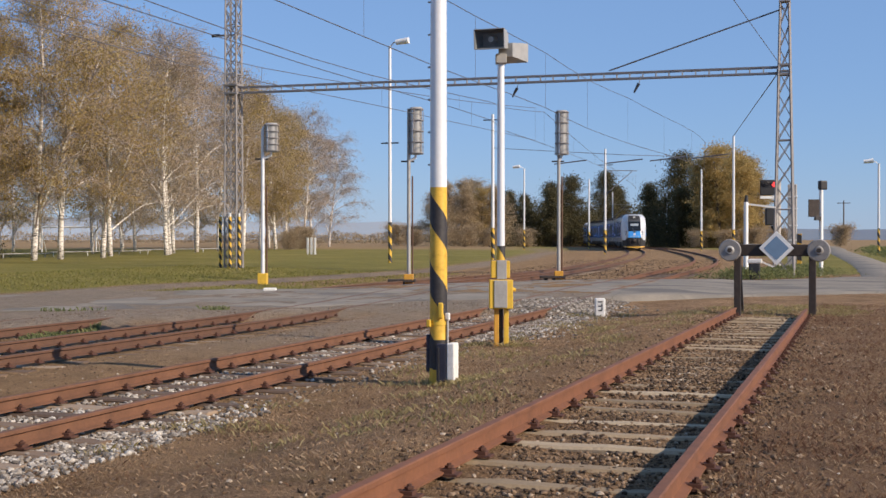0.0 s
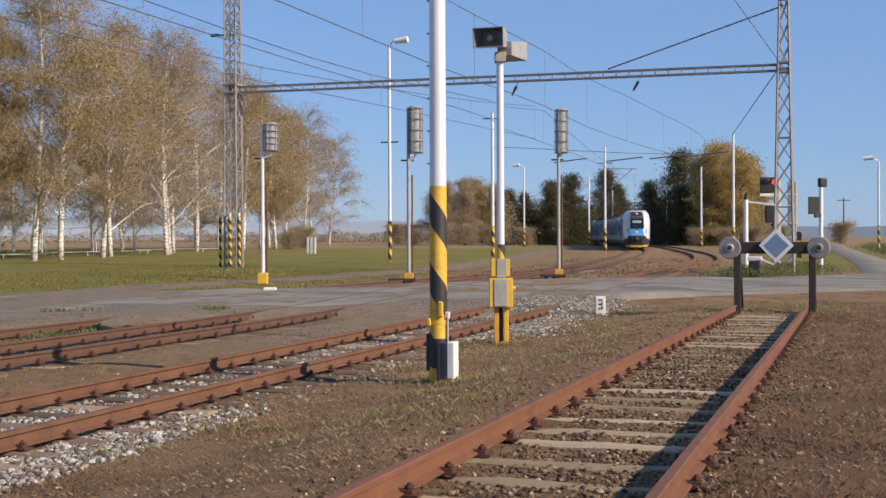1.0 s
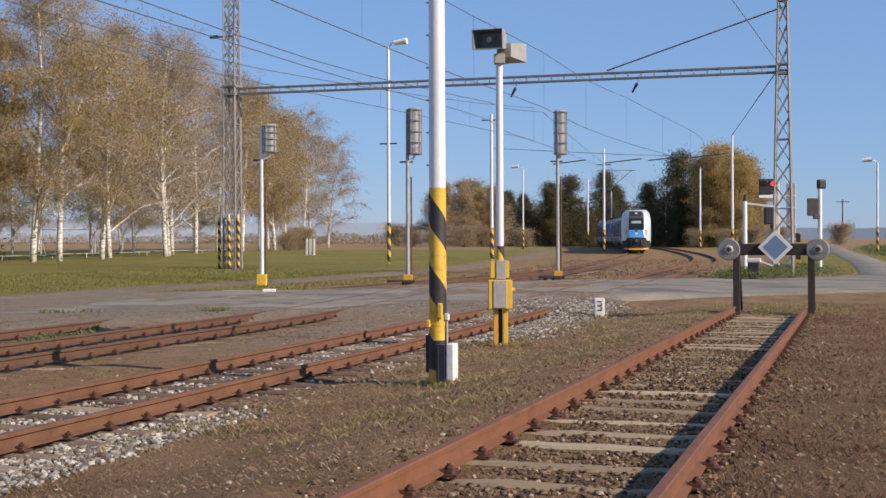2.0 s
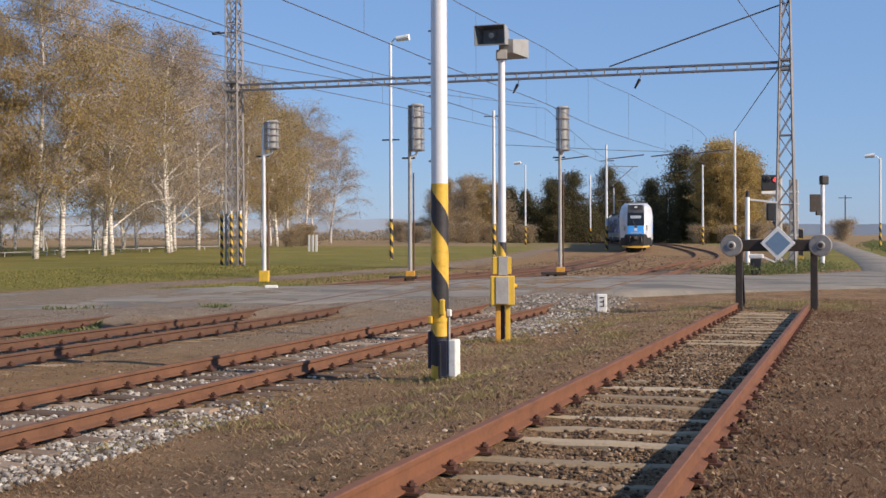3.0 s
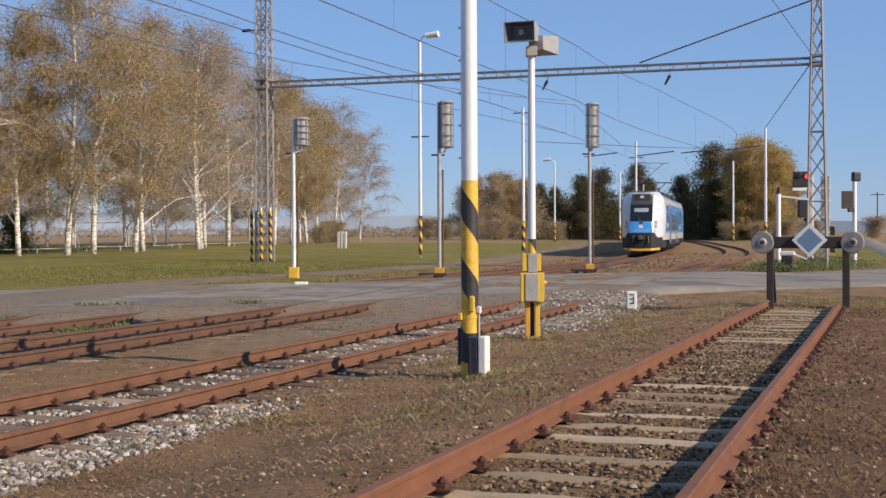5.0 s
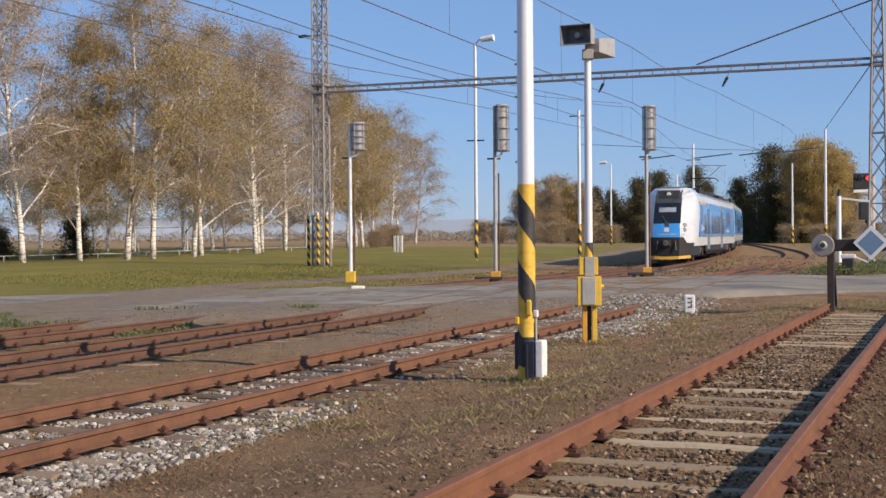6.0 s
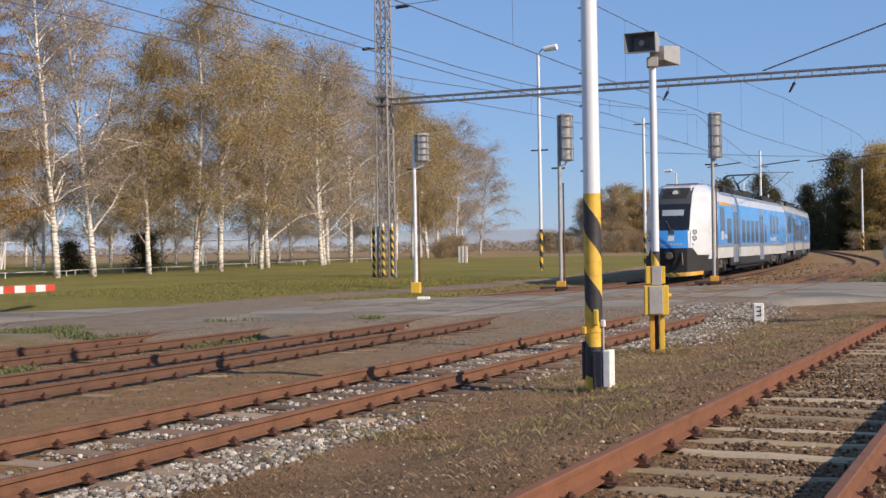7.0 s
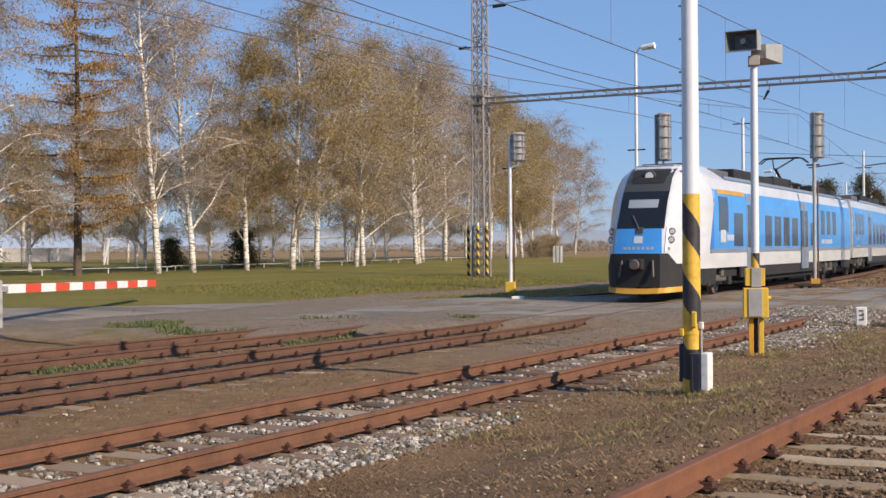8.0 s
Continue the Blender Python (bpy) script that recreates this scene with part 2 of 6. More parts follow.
M_OLD_GRASS = leafy("fading_grass", [(0.1, (0.17, 0.14, 0.055)), (0.5, (0.30, 0.245, 0.11)), (0.9, (0.48, 0.40, 0.22))])
M_LEAF_GOLD = leafy("golden_leaf", [(0.15, (0.27, 0.18, 0.065)), (0.5, (0.41, 0.295, 0.11)), (0.8, (0.53, 0.41, 0.18))])
M_LEAF_BROWN = leafy("russet_leaf", [(0.15, (0.25, 0.185, 0.115)), (0.5, (0.385, 0.295, 0.185)), (0.8, (0.52, 0.425, 0.29))])
M_LEAF_OLIVE = leafy("olive_leaf", [(0.15, (0.22, 0.155, 0.06)), (0.5, (0.36, 0.26, 0.10)), (0.8, (0.50, 0.385, 0.16))])
M_NEEDLE = leafy("dark_needle", [(0.15, (0.05, 0.052, 0.03)), (0.5, (0.10, 0.095, 0.05)), (0.8, (0.19, 0.155, 0.08))])
M_LARCH = leafy("orange_larch_needle", [(0.15, (0.27, 0.15, 0.055)), (0.5, (0.44, 0.27, 0.10)), (0.8, (0.56, 0.38, 0.17))])


# ---------------------------------------------------------------- building helpers
def smooth(a, b, v):
    k = min(1.0, max(0.0, (v - a) / (b - a)))
    return k * k * (3 - 2 * k)


def mesh_of(bm, name):
    me = bpy.data.meshes.new(name)
    bm.normal_update()
    bm.to_mesh(me)
    bm.free()
    return me


def part(name, bm, material, parent=None, label="", shade=False):
    me = bm if isinstance(bm, bpy.types.Mesh) else mesh_of(bm, name)
    if not me.materials:
        me.materials.append(material)
    if shade:
        me.shade_smooth()
    ob = new(name, me)
    if parent:
        ob.parent = parent
    if label:
        tagged(ob, label)
    return ob


def thing(name, m, label, category, group="", kind=""):
    ob = new(name)
    ob.empty_display_size = 0.2
    ob.matrix_basis = m
    return tagged(ob, label, category, group, kind)


def box(x0, x1, y0, y1, z0, z1, bevel=0.0, bm=None):
    own = bmesh.new()
    bmesh.ops.create_cube(own, size=1.0, matrix=Matrix.LocRotScale(((x0 + x1) / 2, (y0 + y1) / 2, (z0 + z1) / 2), None, (abs(x1 - x0), abs(y1 - y0), abs(z1 - z0))))
    if bevel:
        bmesh.ops.bevel(own, geom=own.edges[:], offset=bevel, segments=2, affect="EDGES", profile=0.5)
    return joined(bm, own)


def joined(bm, own, m=None):
    if m:
        own.transform(m)
    if bm is None:
        return own
    tmp = bpy.data.meshes.new("tmp")
    own.to_mesh(tmp)
    own.free()
    bm.from_mesh(tmp)
    bpy.data.meshes.remove(tmp)
    return bm


def tube(a, b, r0, r1=None, seg=12, bm=None, caps=True):
    a, b = Vector(a), Vector(b)
    r1 = r0 if r1 is None else r1
    own = bmesh.new()
    d = b - a
    m = Matrix.Translation((a + b) / 2) @ d.to_track_quat("Z", "Y").to_matrix().to_4x4()
    bmesh.ops.create_cone(own, cap_ends=caps, segments=seg, radius1=r0, radius2=r1, depth=d.length, matrix=m)
    if seg >= 8:
        ends = [f for f in own.faces if len(f.verts) > 4]
        for f in own.faces:
            f.smooth = len(f.verts) == 4
        bmesh.ops.split_edges(own, edges=list({e for f in ends for e in f.edges}))
    return joined(bm, own)


def bar(a, b, w, h=None, bm=None):
    """A square bar from a to b."""
    a, b = Vector(a), Vector(b)
    d = b - a
    own = bmesh.new()
    m = Matrix.Translation((a + b) / 2) @ d.to_track_quat("Z", "Y").to_matrix().to_4x4() @ Matrix.Diagonal((w, h or w, d.length, 1))
    bmesh.ops.create_cube(own, size=1.0, matrix=m)
    return joined(bm, own)


def pipe(points, radius, seg=6, taper=1.0):
    """A round strand along points, as a mesh; the radius may run down to taper of itself."""
    pts = [Vector(p) for p in points]
    verts, faces = [], []
    for i, p in enumerate(pts):
        d = (pts[min(i + 1, len(pts) - 1)] - pts[max(i - 1, 0)]).normalized()
        q = d.to_track_quat("Z", "Y")
        r = radius * (1 + (taper - 1) * i / max(1, len(pts) - 1))
        for k in range(seg):
            w = 2 * math.pi * k / seg
            verts.append(p + q @ Vector((r * math.cos(w), r * math.sin(w), 0)))
        if i:
            o = (i - 1) * seg
            faces += [(o + k, o + (k + 1) % seg, o + seg + (k + 1) % seg, o + seg + k) for k in range(seg)]
    faces += [tuple(range(seg))[::-1], tuple(range((len(pts) - 1) * seg, len(pts) * seg))]
    return verts, faces


def mesh_from(name, verts, faces):
    me = bpy.data.meshes.new(name)
    me.from_pydata([tuple(v) for v in verts], [], faces)
    me.update()
    return me


def merge(pieces):
    verts, faces = [], []
    for v, f in pieces:
        o = len(verts)
        verts += v
        faces += [tuple(i + o for i in g) for g in f]
    return verts, faces


def sweep(name, profile, centre, up=0.0):
    """Sweeps a closed (across, height) profile along a list of points."""
    verts, faces, n = [], [], len(profile)
    pts = [Vector(p) for p in centre]
    for i, p in enumerate(pts):
        d = pts[min(i + 1, len(pts) - 1)] - pts[max(i - 1, 0)]
        side = Vector((d.y, -d.x, 0)).normalized()
        for a, h in profile:
            verts.append(p + side * a + Vector((0, 0, h + up)))
        if i:
            o = (i - 1) * n
            faces += [(o + k, o + (k + 1) % n, o + n + (k + 1) % n, o + n + k) for k in range(n)]
    faces += [tuple(range(n)), tuple(range((len(pts) - 1) * n, len(pts) * n))[::-1]]
    return mesh_from(name, verts, faces)


# ---------------------------------------------------------------- plan of the ground and the tracks
def gz(x, y):
    bank = 0.28 - 0.0098 * min(28.6, max(-20.0, y))
    left = -0.14 * (1 - smooth(28, 40, y))
    b = smooth(-5.2, -3.0, x) * (1 - smooth(30, 42, y))
    z = left * (1 - b) + bank * b
    z += 0.40 * smooth(40, 165, y)
    mx = -14.0 - max(0.0, y - 72.0) ** 2 / 520.0
    return z + 0.36 * smooth(3.0, 22.0, mx - x) * (1 - 0.6 * smooth(80, 165, y))


def main_line():
    """Centre of the train's track, from beside the camera to far off."""
    pts = [(-12.1, -25.0), (-12.1, 22.0)]
    x, y, h = -12.1, 22.0, 0.0
    while y < 330:
        h = 0.026 * smooth(22, 26, y) + 0.03 * smooth(22, 26, y) * (1 - smooth(30, 36, y)) if y < 50 else h
        h += (1 / 540 if 50 < y < 139 else 1 / 620 if y >= 139 else 0.0) * (1 if h < 0.75 else 0)
        x, y = x - math.sin(h), y + math.cos(h)
        pts.append((x, y))
    return pts


MAIN = main_line()


def offset_line(pts, y0, y1, gap):
    """Points of pts between two y, moved sideways by gap(y)."""
    out = []
    for i, (x, y) in enumerate(pts):
        if y0 <= y <= y1:
            a, b = pts[max(0, i - 1)], pts[min(len(pts) - 1, i + 1)]
            d = Vector((b[0] - a[0], b[1] - a[1])).normalized()
            g = gap(y)
            out.append((x + d.y * g, y - d.x * g))
    return out


def main_x(y):
    for (xa, ya), (xb, yb) in zip(MAIN, MAIN[1:]):
        if ya <= y <= yb:
            return xa + (xb - xa) * (y - ya) / (yb - ya)
    return MAIN[-1][0]


def straight(x, y0, y1, step=1.0):
    n = max(1, round((y1 - y0) / step))
    return [(x, y0 + (y1 - y0) * i / n) for i in range(n + 1)]


SIDING = straight(-1.69, -14, 28.6)
LOOP = straight(-7.62, -22, 44) + offset_line(MAIN, 45, 320, lambda y: 5.3 + 0.6 * smooth(55, 80, y) - 1.7 * smooth(80, 137, y))
YARD = straight(-15.65, -22, 30) + [(-15.65 + 2.2 * smooth(28, 62, y), y) for y in range(31, 60)]

# ---------------------------------------------------------------- ground
def spread(lo, hi, fine, mids):
    """Grid lines: fine between mids, ever wider outwards."""
    vals = list(np.arange(mids[0], mids[1], fine))
    step, v = fine, mids[1]
    while v < hi:
        vals.append(v)
        step *= 1.09
        v += step
    vals.append(hi)
    step, v, low = fine, mids[0] - fine, []
    while v > lo:
        low.append(v)
        step *= 1.09
        v -= step
    low.append(lo)
    return low[::-1] + vals


ROAD_NEAR = [(-44.0, 2.0), (-30.0, 14.0), (-21.9, 21.2), (-19.3, 24.0), (-16.0, 26.4), (-12.7, 28.0), (-10.9, 31.4), (-6.0, 34.7), (-0.1, 40.4), (9.0, 47.5), (40.0, 70.0)]
ROAD_FAR = [(-50.0, 8.0), (-36.0, 17.0), (-27.3, 25.0), (-24.6, 30.5), (-20.6, 34.6), (-15.9, 36.8), (-13.4, 42.0), (-10.2, 46.8), (-4.3, 50.0), (-0.2, 56.5), (9.0, 64.0), (40.0, 90.0)]


def along(line, x):
    for (xa, ya), (xb, yb) in zip(line, line[1:]):
        if xa <= x <= xb:
            return ya + (yb - ya) * (x - xa) / (xb - xa)
    return line[0][1] if x < line[0][0] else line[-1][1]


def bed(x, y):
    """Height of the ground with the shallow beds in which the sleepers lie."""
    z = gz(x, y)
    if y < 80:
        for c in (-1.69, -7.62, main_x(max(-24, y)), -15.65 + 2.2 * smooth(28, 62, y)):
            if c == -1.69:
                if y < 29:
                    lump = noise.noise(Vector((x * 2.3, y * 2.3, 14.0)))
                    z -= (0.043 - 0.013 * smooth(8.5, 12.0, y) * (1 - 0.8 * smooth(20, 24, y)) - 0.022 * lump) * (1 - smooth(0.62, 0.95, abs(x - c)))
                continue
            z -= 0.045 * (1 - smooth(1.2, 1.7, abs(x - c)))
    z = max(z, gz(x, y) - 0.06)
    end = float(np.interp(x, (-24.0, -15.65, -12.1, -7.6), (17.0, 21.6, 27.4, 29.3)))
    apron = smooth(end - 0.9, end + 0.7, y) * (1 - smooth(-6.7, -5.7, x)) * smooth(-25.0, -20.0, x) * (1 - smooth(along(ROAD_FAR, x) - 1.0, along(ROAD_FAR, x), y))
    return z + (gz(x, y) + 0.15 - z) * apron


def path_x(y):
    pts = [(30, -23.5), (45, -21.3), (62, -20.4), (85, -22.5), (124, -28.6), (170, -42.0), (400, -160.0)]
    for (ya, xa), (yb, xb) in zip(pts, pts[1:]):
        if ya <= y <= yb:
            return xa + (xb - xa) * (y - ya) / (yb - ya)
    return -23.5


def build_ground():
    xs = spread(-1800, 1800, 0.22, (-26.0, 4.0))
    ys = spread(-120, 3600, 0.22, (3.0, 52.0))
    nx, ny = len(xs), len(ys)
    verts, masks = [], {"lawn": [], "field": [], "gravel": [], "rust": [], "heath": []}
    for y in ys:
        mx = main_x(min(320, max(-20, y)))
        px = path_x(y)
        for x in xs:
            wob = noise.noise(Vector((x * 0.35, y * 0.35, 0.0)))
            wob2 = noise.noise(Vector((x * 1.7, y * 1.7, 3.0)))
            z = bed(x, y)
            if abs(x) < 60 and y < 120:
                z += 0.012 * wob + 0.012 * wob2
            left = smooth(7.0, 8.6, (mx - x) + 1.2 * wob) if y > 36 else smooth(-1.2, 1.2, y - along(ROAD_FAR, x) + wob)
            left *= 1.0 if x < mx - 3 else 0.0
            right = smooth(4.5, 7.0, x - 1.5 + 1.6 * wob) * smooth(50, 56, y) if y > 40 else 0.0
            if x > mx + 8 and y > 62:
                right = max(right, smooth(9.5, 12.0, x - mx + 1.5 * wob))
            island_ = smooth(-0.5, 0.6, 1.6 - math.hypot((x + 22.0) / 3.4, (y - 38.5) / 2.2) + 0.4 * wob)
            weeds = smooth(0.15, 0.5, wob2 + 0.5 * wob) * (smooth(17.2, 18.4, -x) if y < along(ROAD_NEAR, x) - 0.3 else 0.0)
            lawn = max(left, right, island_, 0.75 * weeds)
            if abs(x - px) < 3.2 and 30 < y < 400:
                lawn *= smooth(0.9, 1.7, abs(x - px) + 0.5 * wob2)
            far = smooth(118, 150, math.hypot(x + 10, y) - 0.25 * max(0.0, -x - 20) + 6 * wob) if x < 40 else smooth(110, 150, y)
            masks["lawn"].append(lawn)
            masks["field"].append(far if (x < mx - 14 or x > mx + 16) else 0.0)
            g = 0.0
            if y < 36:
                g = smooth(0.1, 0.5, 1.25 - abs(x + 9.7) * 0.9 + 0.3 * wob) * smooth(14, 24, y)
                if -24 < x < -5.8:
                    end = float(np.interp(x, (-24.0, -15.65, -12.1, -7.6), (17.0, 21.6, 27.4, 29.3)))
                    g = max(g, 1.3 * smooth(end - 1.2, end + 0.4, y + 0.8 * wob2))
            if abs(x - px) < 3.0 and y > 30:
                g = max(g, smooth(0.2, 0.9, 1.6 - abs(x - px) + 0.5 * wob2))
            masks["gravel"].append(0.6 * g)
            r = max(smooth(0, 1.4, 3.4 - abs(x - mx - 2.0) + wob), smooth(0, 1.4, 2.6 - abs(x + 7.6) + wob) if y < 46 else smooth(0, 1.4, 9.0 - abs(x - mx + 0.0) + wob))
            masks["rust"].append(0.85 * r)
            masks["heath"].append(0.85 * smooth(-1.3, -0.5, x + 0.25 * wob) * (1 - smooth(26, 36, y + 2 * wob)) if y < 36 else 0.0)
            verts.append((x, y, z))
    faces = [(j * nx + i, j * nx + i + 1, (j + 1) * nx + i + 1, (j + 1) * nx + i) for j in range(ny - 1) for i in range(nx - 1)]
    me = mesh_from("ground", verts, faces)
    for key, vals in masks.items():
        att = me.attributes.new(key, "FLOAT", "POINT")
        att.data.foreach_set("value", np.array(vals, dtype=np.float32))
    me.shade_smooth()
    me.materials.append(M_GROUND)
    return tagged(new("ground", me), "brown gravelly railway ground with dry grass and green lawn", "ground", kind="structure")


def deck(x, y):
    """1 where the road lies level with the rail heads."""
    return smooth(-22.0, -18.5, x) * (1 - smooth(-5.6, -3.2, x))


def build_road():
    xs = list(np.arange(-44, 40, 0.6))
    verts, faces = [], []
    n = 14
    for x in xs:
        ya, yb = along(ROAD_NEAR, x), along(ROAD_FAR, x)
        ya += 0.25 * noise.noise(Vector((x * 0.9, 1, 0))) + 0.12 * noise.noise(Vector((x * 3.1, 1, 5)))
        yb += 0.3 * noise.noise(Vector((x * 0.8, 7, 0))) + 0.12 * noise.noise(Vector((x * 3.3, 2, 5)))
        for k in range(n + 1):
            f = (k - 1) / (n - 2)
            y = ya + 0.2 + (yb - ya - 0.4) * min(1.0, max(0.0, f))
            z = gz(x, y) + 0.055 + 0.098 * deck(x, y) + 0.012 * noise.noise(Vector((x * 0.7, y * 0.7, 9)))
            if k == 0:
                y, z = ya - 0.15, bed(x, ya) - 0.05
            if k == n:
                y, z = yb + 0.15, bed(x, yb) - 0.05
            verts.append((x, y, z))
    for i in range(len(xs) - 1):
        for k in range(n):
            o = i * (n + 1) + k
            faces.append((o, o + n + 1, o + n + 2, o + 1))
    me = mesh_from("road", verts, faces)
    me.shade_smooth()
    me.materials.append(M_ASPHALT)
    return tagged(new("road", me), "patched old grey asphalt road crossing the tracks", "road", kind="structure")


def build_side_road():
    """A narrow lane that leaves the crossing and runs on beside the field."""
    verts, faces = [], []
    n = 46
    for i in range(n + 1):
        y = 57.0 + 180.0 * (i / n) ** 1.6
        x = 1.5 - 3.3 * smooth(57, 165, y) - 0.03 * max(0.0, y - 165)
        w = 1.05 + 0.12 * noise.noise(Vector((3.0, y * 0.4, 0)))
        for k, dz in ((-1.15, -0.06), (-1.0, 0.05), (0.0, 0.075), (1.0, 0.05), (1.15, -0.06)):
            verts.append((x + w * k, y, gz(x, y) + dz))
        if i:
            o = (i - 1) * 5
            faces += [(o + k, o + k + 1, o + k + 6, o + k + 5) for k in range(4)]
    me = mesh_from("road", verts, faces)
    me.shade_smooth()
    me.materials.append(M_ASPHALT)
    return tagged(new("road", me), "narrow grey asphalt lane running off beside the fields", "road", kind="structure")


build_ground()
build_road()
build_side_road()

# ---------------------------------------------------------------- tracks
RAIL = [(-0.062, 0.0), (-0.062, 0.012), (-0.012, 0.03), (-0.009, 0.105), (-0.036, 0.118), (-0.036, 0.145), (-0.028, 0.152),
        (0.028, 0.152), (0.036, 0.145), (0.036, 0.118), (0.009, 0.105), (0.012, 0.03), (0.062, 0.012), (0.062, 0.0)]


def clip_mesh():
    """Ribbed plate with a clamp and bolt on each side of the rail foot."""
    bm = box(-0.17, 0.17, -0.075, 0.075, -0.02, 0.002)
    for s in (-1, 1):
        box(s * 0.045, s * 0.13, -0.05, 0.05, 0.0, 0.035, bm=bm)
        tube((s * 0.095, 0, 0.03), (s * 0.095, 0, 0.085), 0.018, 0.016, 6, bm=bm)
        tube((s * 0.095, 0, 0.045), (s * 0.095, 0, 0.065), 0.033, 0.033, 6, bm=bm)
    bm.transform(Matrix.Diagonal((0.88, 0.8, 0.72, 1)))
    me = mesh_of(bm, "rail_clip")
    me.materials.append(M_CLIP)
    return me


def sleeper_mesh(seed, mat, length=2.5, half=0.12):
    rnd = random.Random(seed)
    verts, faces = [], []
    n = 6
    for i in range(n + 1):
        x = -length / 2 + length * i / n
        w, t = half + rnd.uniform(-0.025, 0.018), rnd.uniform(-0.012, 0.006)
        o = rnd.uniform(-0.012, 0.012)
        verts += [(x, -w + o, -0.14), (x, -w + o, t - 0.02), (x, -w + 0.022 + o, t), (x, w - 0.022 + o, t), (x, w + o, t - 0.02), (x, w + o, -0.14)]
        if i:
            b = (i - 1) * 6
            faces += [(b + k, b + k + 1, b + k + 7, b + k + 6) for k in range(5)]
    faces += [(5, 4, 3, 2, 1, 0), tuple(n * 6 + k for k in range(6))]
    me = mesh_from("sleeper", verts, faces)
    me.materials.append(mat)
    return me


CLIP = clip_mesh()
PALE = [sleeper_mesh(s, M_SLEEPER, 2.0 + 0.07 * s, 0.088) for s in range(6)]
DARK = [sleeper_mesh(s + 9, M_SLEEPDARK) for s in range(4)]


def build_track(line, label, mat, sleepers, spacing, lift, span=(-99, 999), sink=0.0, jolt=0.005):
    base = thing("railway_track", Matrix(), label, "railway track", "railway tracks")
    for side in (-0.7525, 0.7525):
        pts = []
        for i, (x, y) in enumerate(line):
            a, b = line[max(0, i - 1)], line[min(len(line) - 1, i + 1)]
            d = Vector((b[0] - a[0], b[1] - a[1])).normalized()
            pts.append((x + d.y * side, y - d.x * side, gz(x, y) + lift))
        part("rail", sweep("rail", RAIL, pts), mat, base)
    rnd = random.Random(len(line))
    run, last = 0.0, None
    for (xa, ya), (xb, yb) in zip(line, line[1:]):
        d = Vector((xb - xa, yb - ya))
        length = d.length
        pos = run
        while pos < length:
            x, y = xa + d.x * pos / length, ya + d.y * pos / length
            pos += spacing
            if not span[0] <= y <= span[1]:
                continue
            if along(ROAD_NEAR, x) - 0.4 < y < along(ROAD_FAR, x) + 0.2:
                continue
            turn = math.degrees(math.atan2(-d.x, d.y))
            m = pose(x + rnd.uniform(-0.04, 0.04) * (1 + 60 * jolt), y + rnd.uniform(-0.05, 0.05), gz(x, y) + lift - 0.022 + sink + rnd.uniform(-jolt, 0.4 * jolt), 0, rnd.uniform(-12, 12) * jolt, turn + rnd.uniform(-2.2, 2.2) * (1 + 40 * jolt))
            ob = part("sleeper", rnd.choice(sleepers), None, base)
            ob.matrix_basis = m
            if y > 36:
                continue
            for side in (-0.7525, 0.7525):
                c = part("rail_clip", CLIP, None, base)
                c.matrix_basis = pose(x, y, gz(x, y) + lift, 0, 0, turn) @ pose(side, 0, 0.004)
        run = pos - length
    return base


build_track(SIDING, "rusty dead-end siding on pale weathered wooden sleepers", M_RUST, PALE, 0.74, 0.01, (2.0, 28.4), 0.002, 0.022)
build_track(LOOP, "brown rusty track on stone ballast beside the yard", M_LOOPRAIL, DARK, 0.68, 0.01, (3.0, 62.0))
build_track(MAIN, "main running track bending away into the woods", M_RUSTFAR, DARK, 0.68, 0.01, (3.0, 80.0), -0.02)
build_track(YARD, "rusty side track half sunk in weeds", M_RUSTFAR, DARK, 0.68, 0.0, (6.0, 58.0), -0.03)

# ---------------------------------------------------------------- train
def gloss(name, base, rough=0.25, coat=0.4, dirt=0.15):
    n = Nodes(name, rough)
    big = n.noise(0.8, 5, 0.6, (1, 1, 3))
    n.color(n.ramp(big, [(0.3, tone(base, 1 - dirt)), (0.7, base)]))
    n.out.inputs["Coat Weight"].default_value = coat
    return n.mat


T_WHITE = gloss("train_white", (0.60, 0.61, 0.62))
T_BLUE = gloss("train_blue", (0.055, 0.30, 0.73))
T_DEEP = gloss("train_deep_blue", (0.03, 0.20, 0.62))
T_GREY = gloss("train_grey", (0.19, 0.24, 0.32), 0.35)
T_DARK = gloss("train_underframe", (0.022, 0.021, 0.021), 0.7, 0.0, 0.4)
T_HOOD = gloss("train_black_hood", (0.055, 0.057, 0.06), 0.5, 0.1)
T_ROOF = gloss("train_roof", (0.12, 0.12, 0.125), 0.6, 0.0, 0.3)
T_GLASS = gloss("train_window", (0.05, 0.065, 0.09), 0.12, 0.15, 0.3)
T_YELLOW = gloss("train_yellow", (0.62, 0.33, 0.025), 0.5, 0.2, 0.45)
T_RIM = gloss("wheel_steel", (0.13, 0.105, 0.09), 0.6, 0.0, 0.4)


def glowing(name, colour, strength):
    n = Nodes(name, 0.4)
    n.color(colour)
    n.out.inputs["Emission Color"].default_value = (*colour, 1)
    n.out.inputs["Emission Strength"].default_value = strength
    return n.mat


T_LAMP = glowing("headlamp_glow", (0.55, 0.54, 0.5), 0.2)
T_LENS = gloss("lamp_lens", (0.45, 0.47, 0.48), 0.1)
T_SIGN = gloss("destination_board", (0.33, 0.37, 0.4), 0.4)
T_SCREEN = gloss("windscreen_glass", (0.012, 0.014, 0.018), 0.1, 0.1)
HALF, LONG = 1.41, 26.4


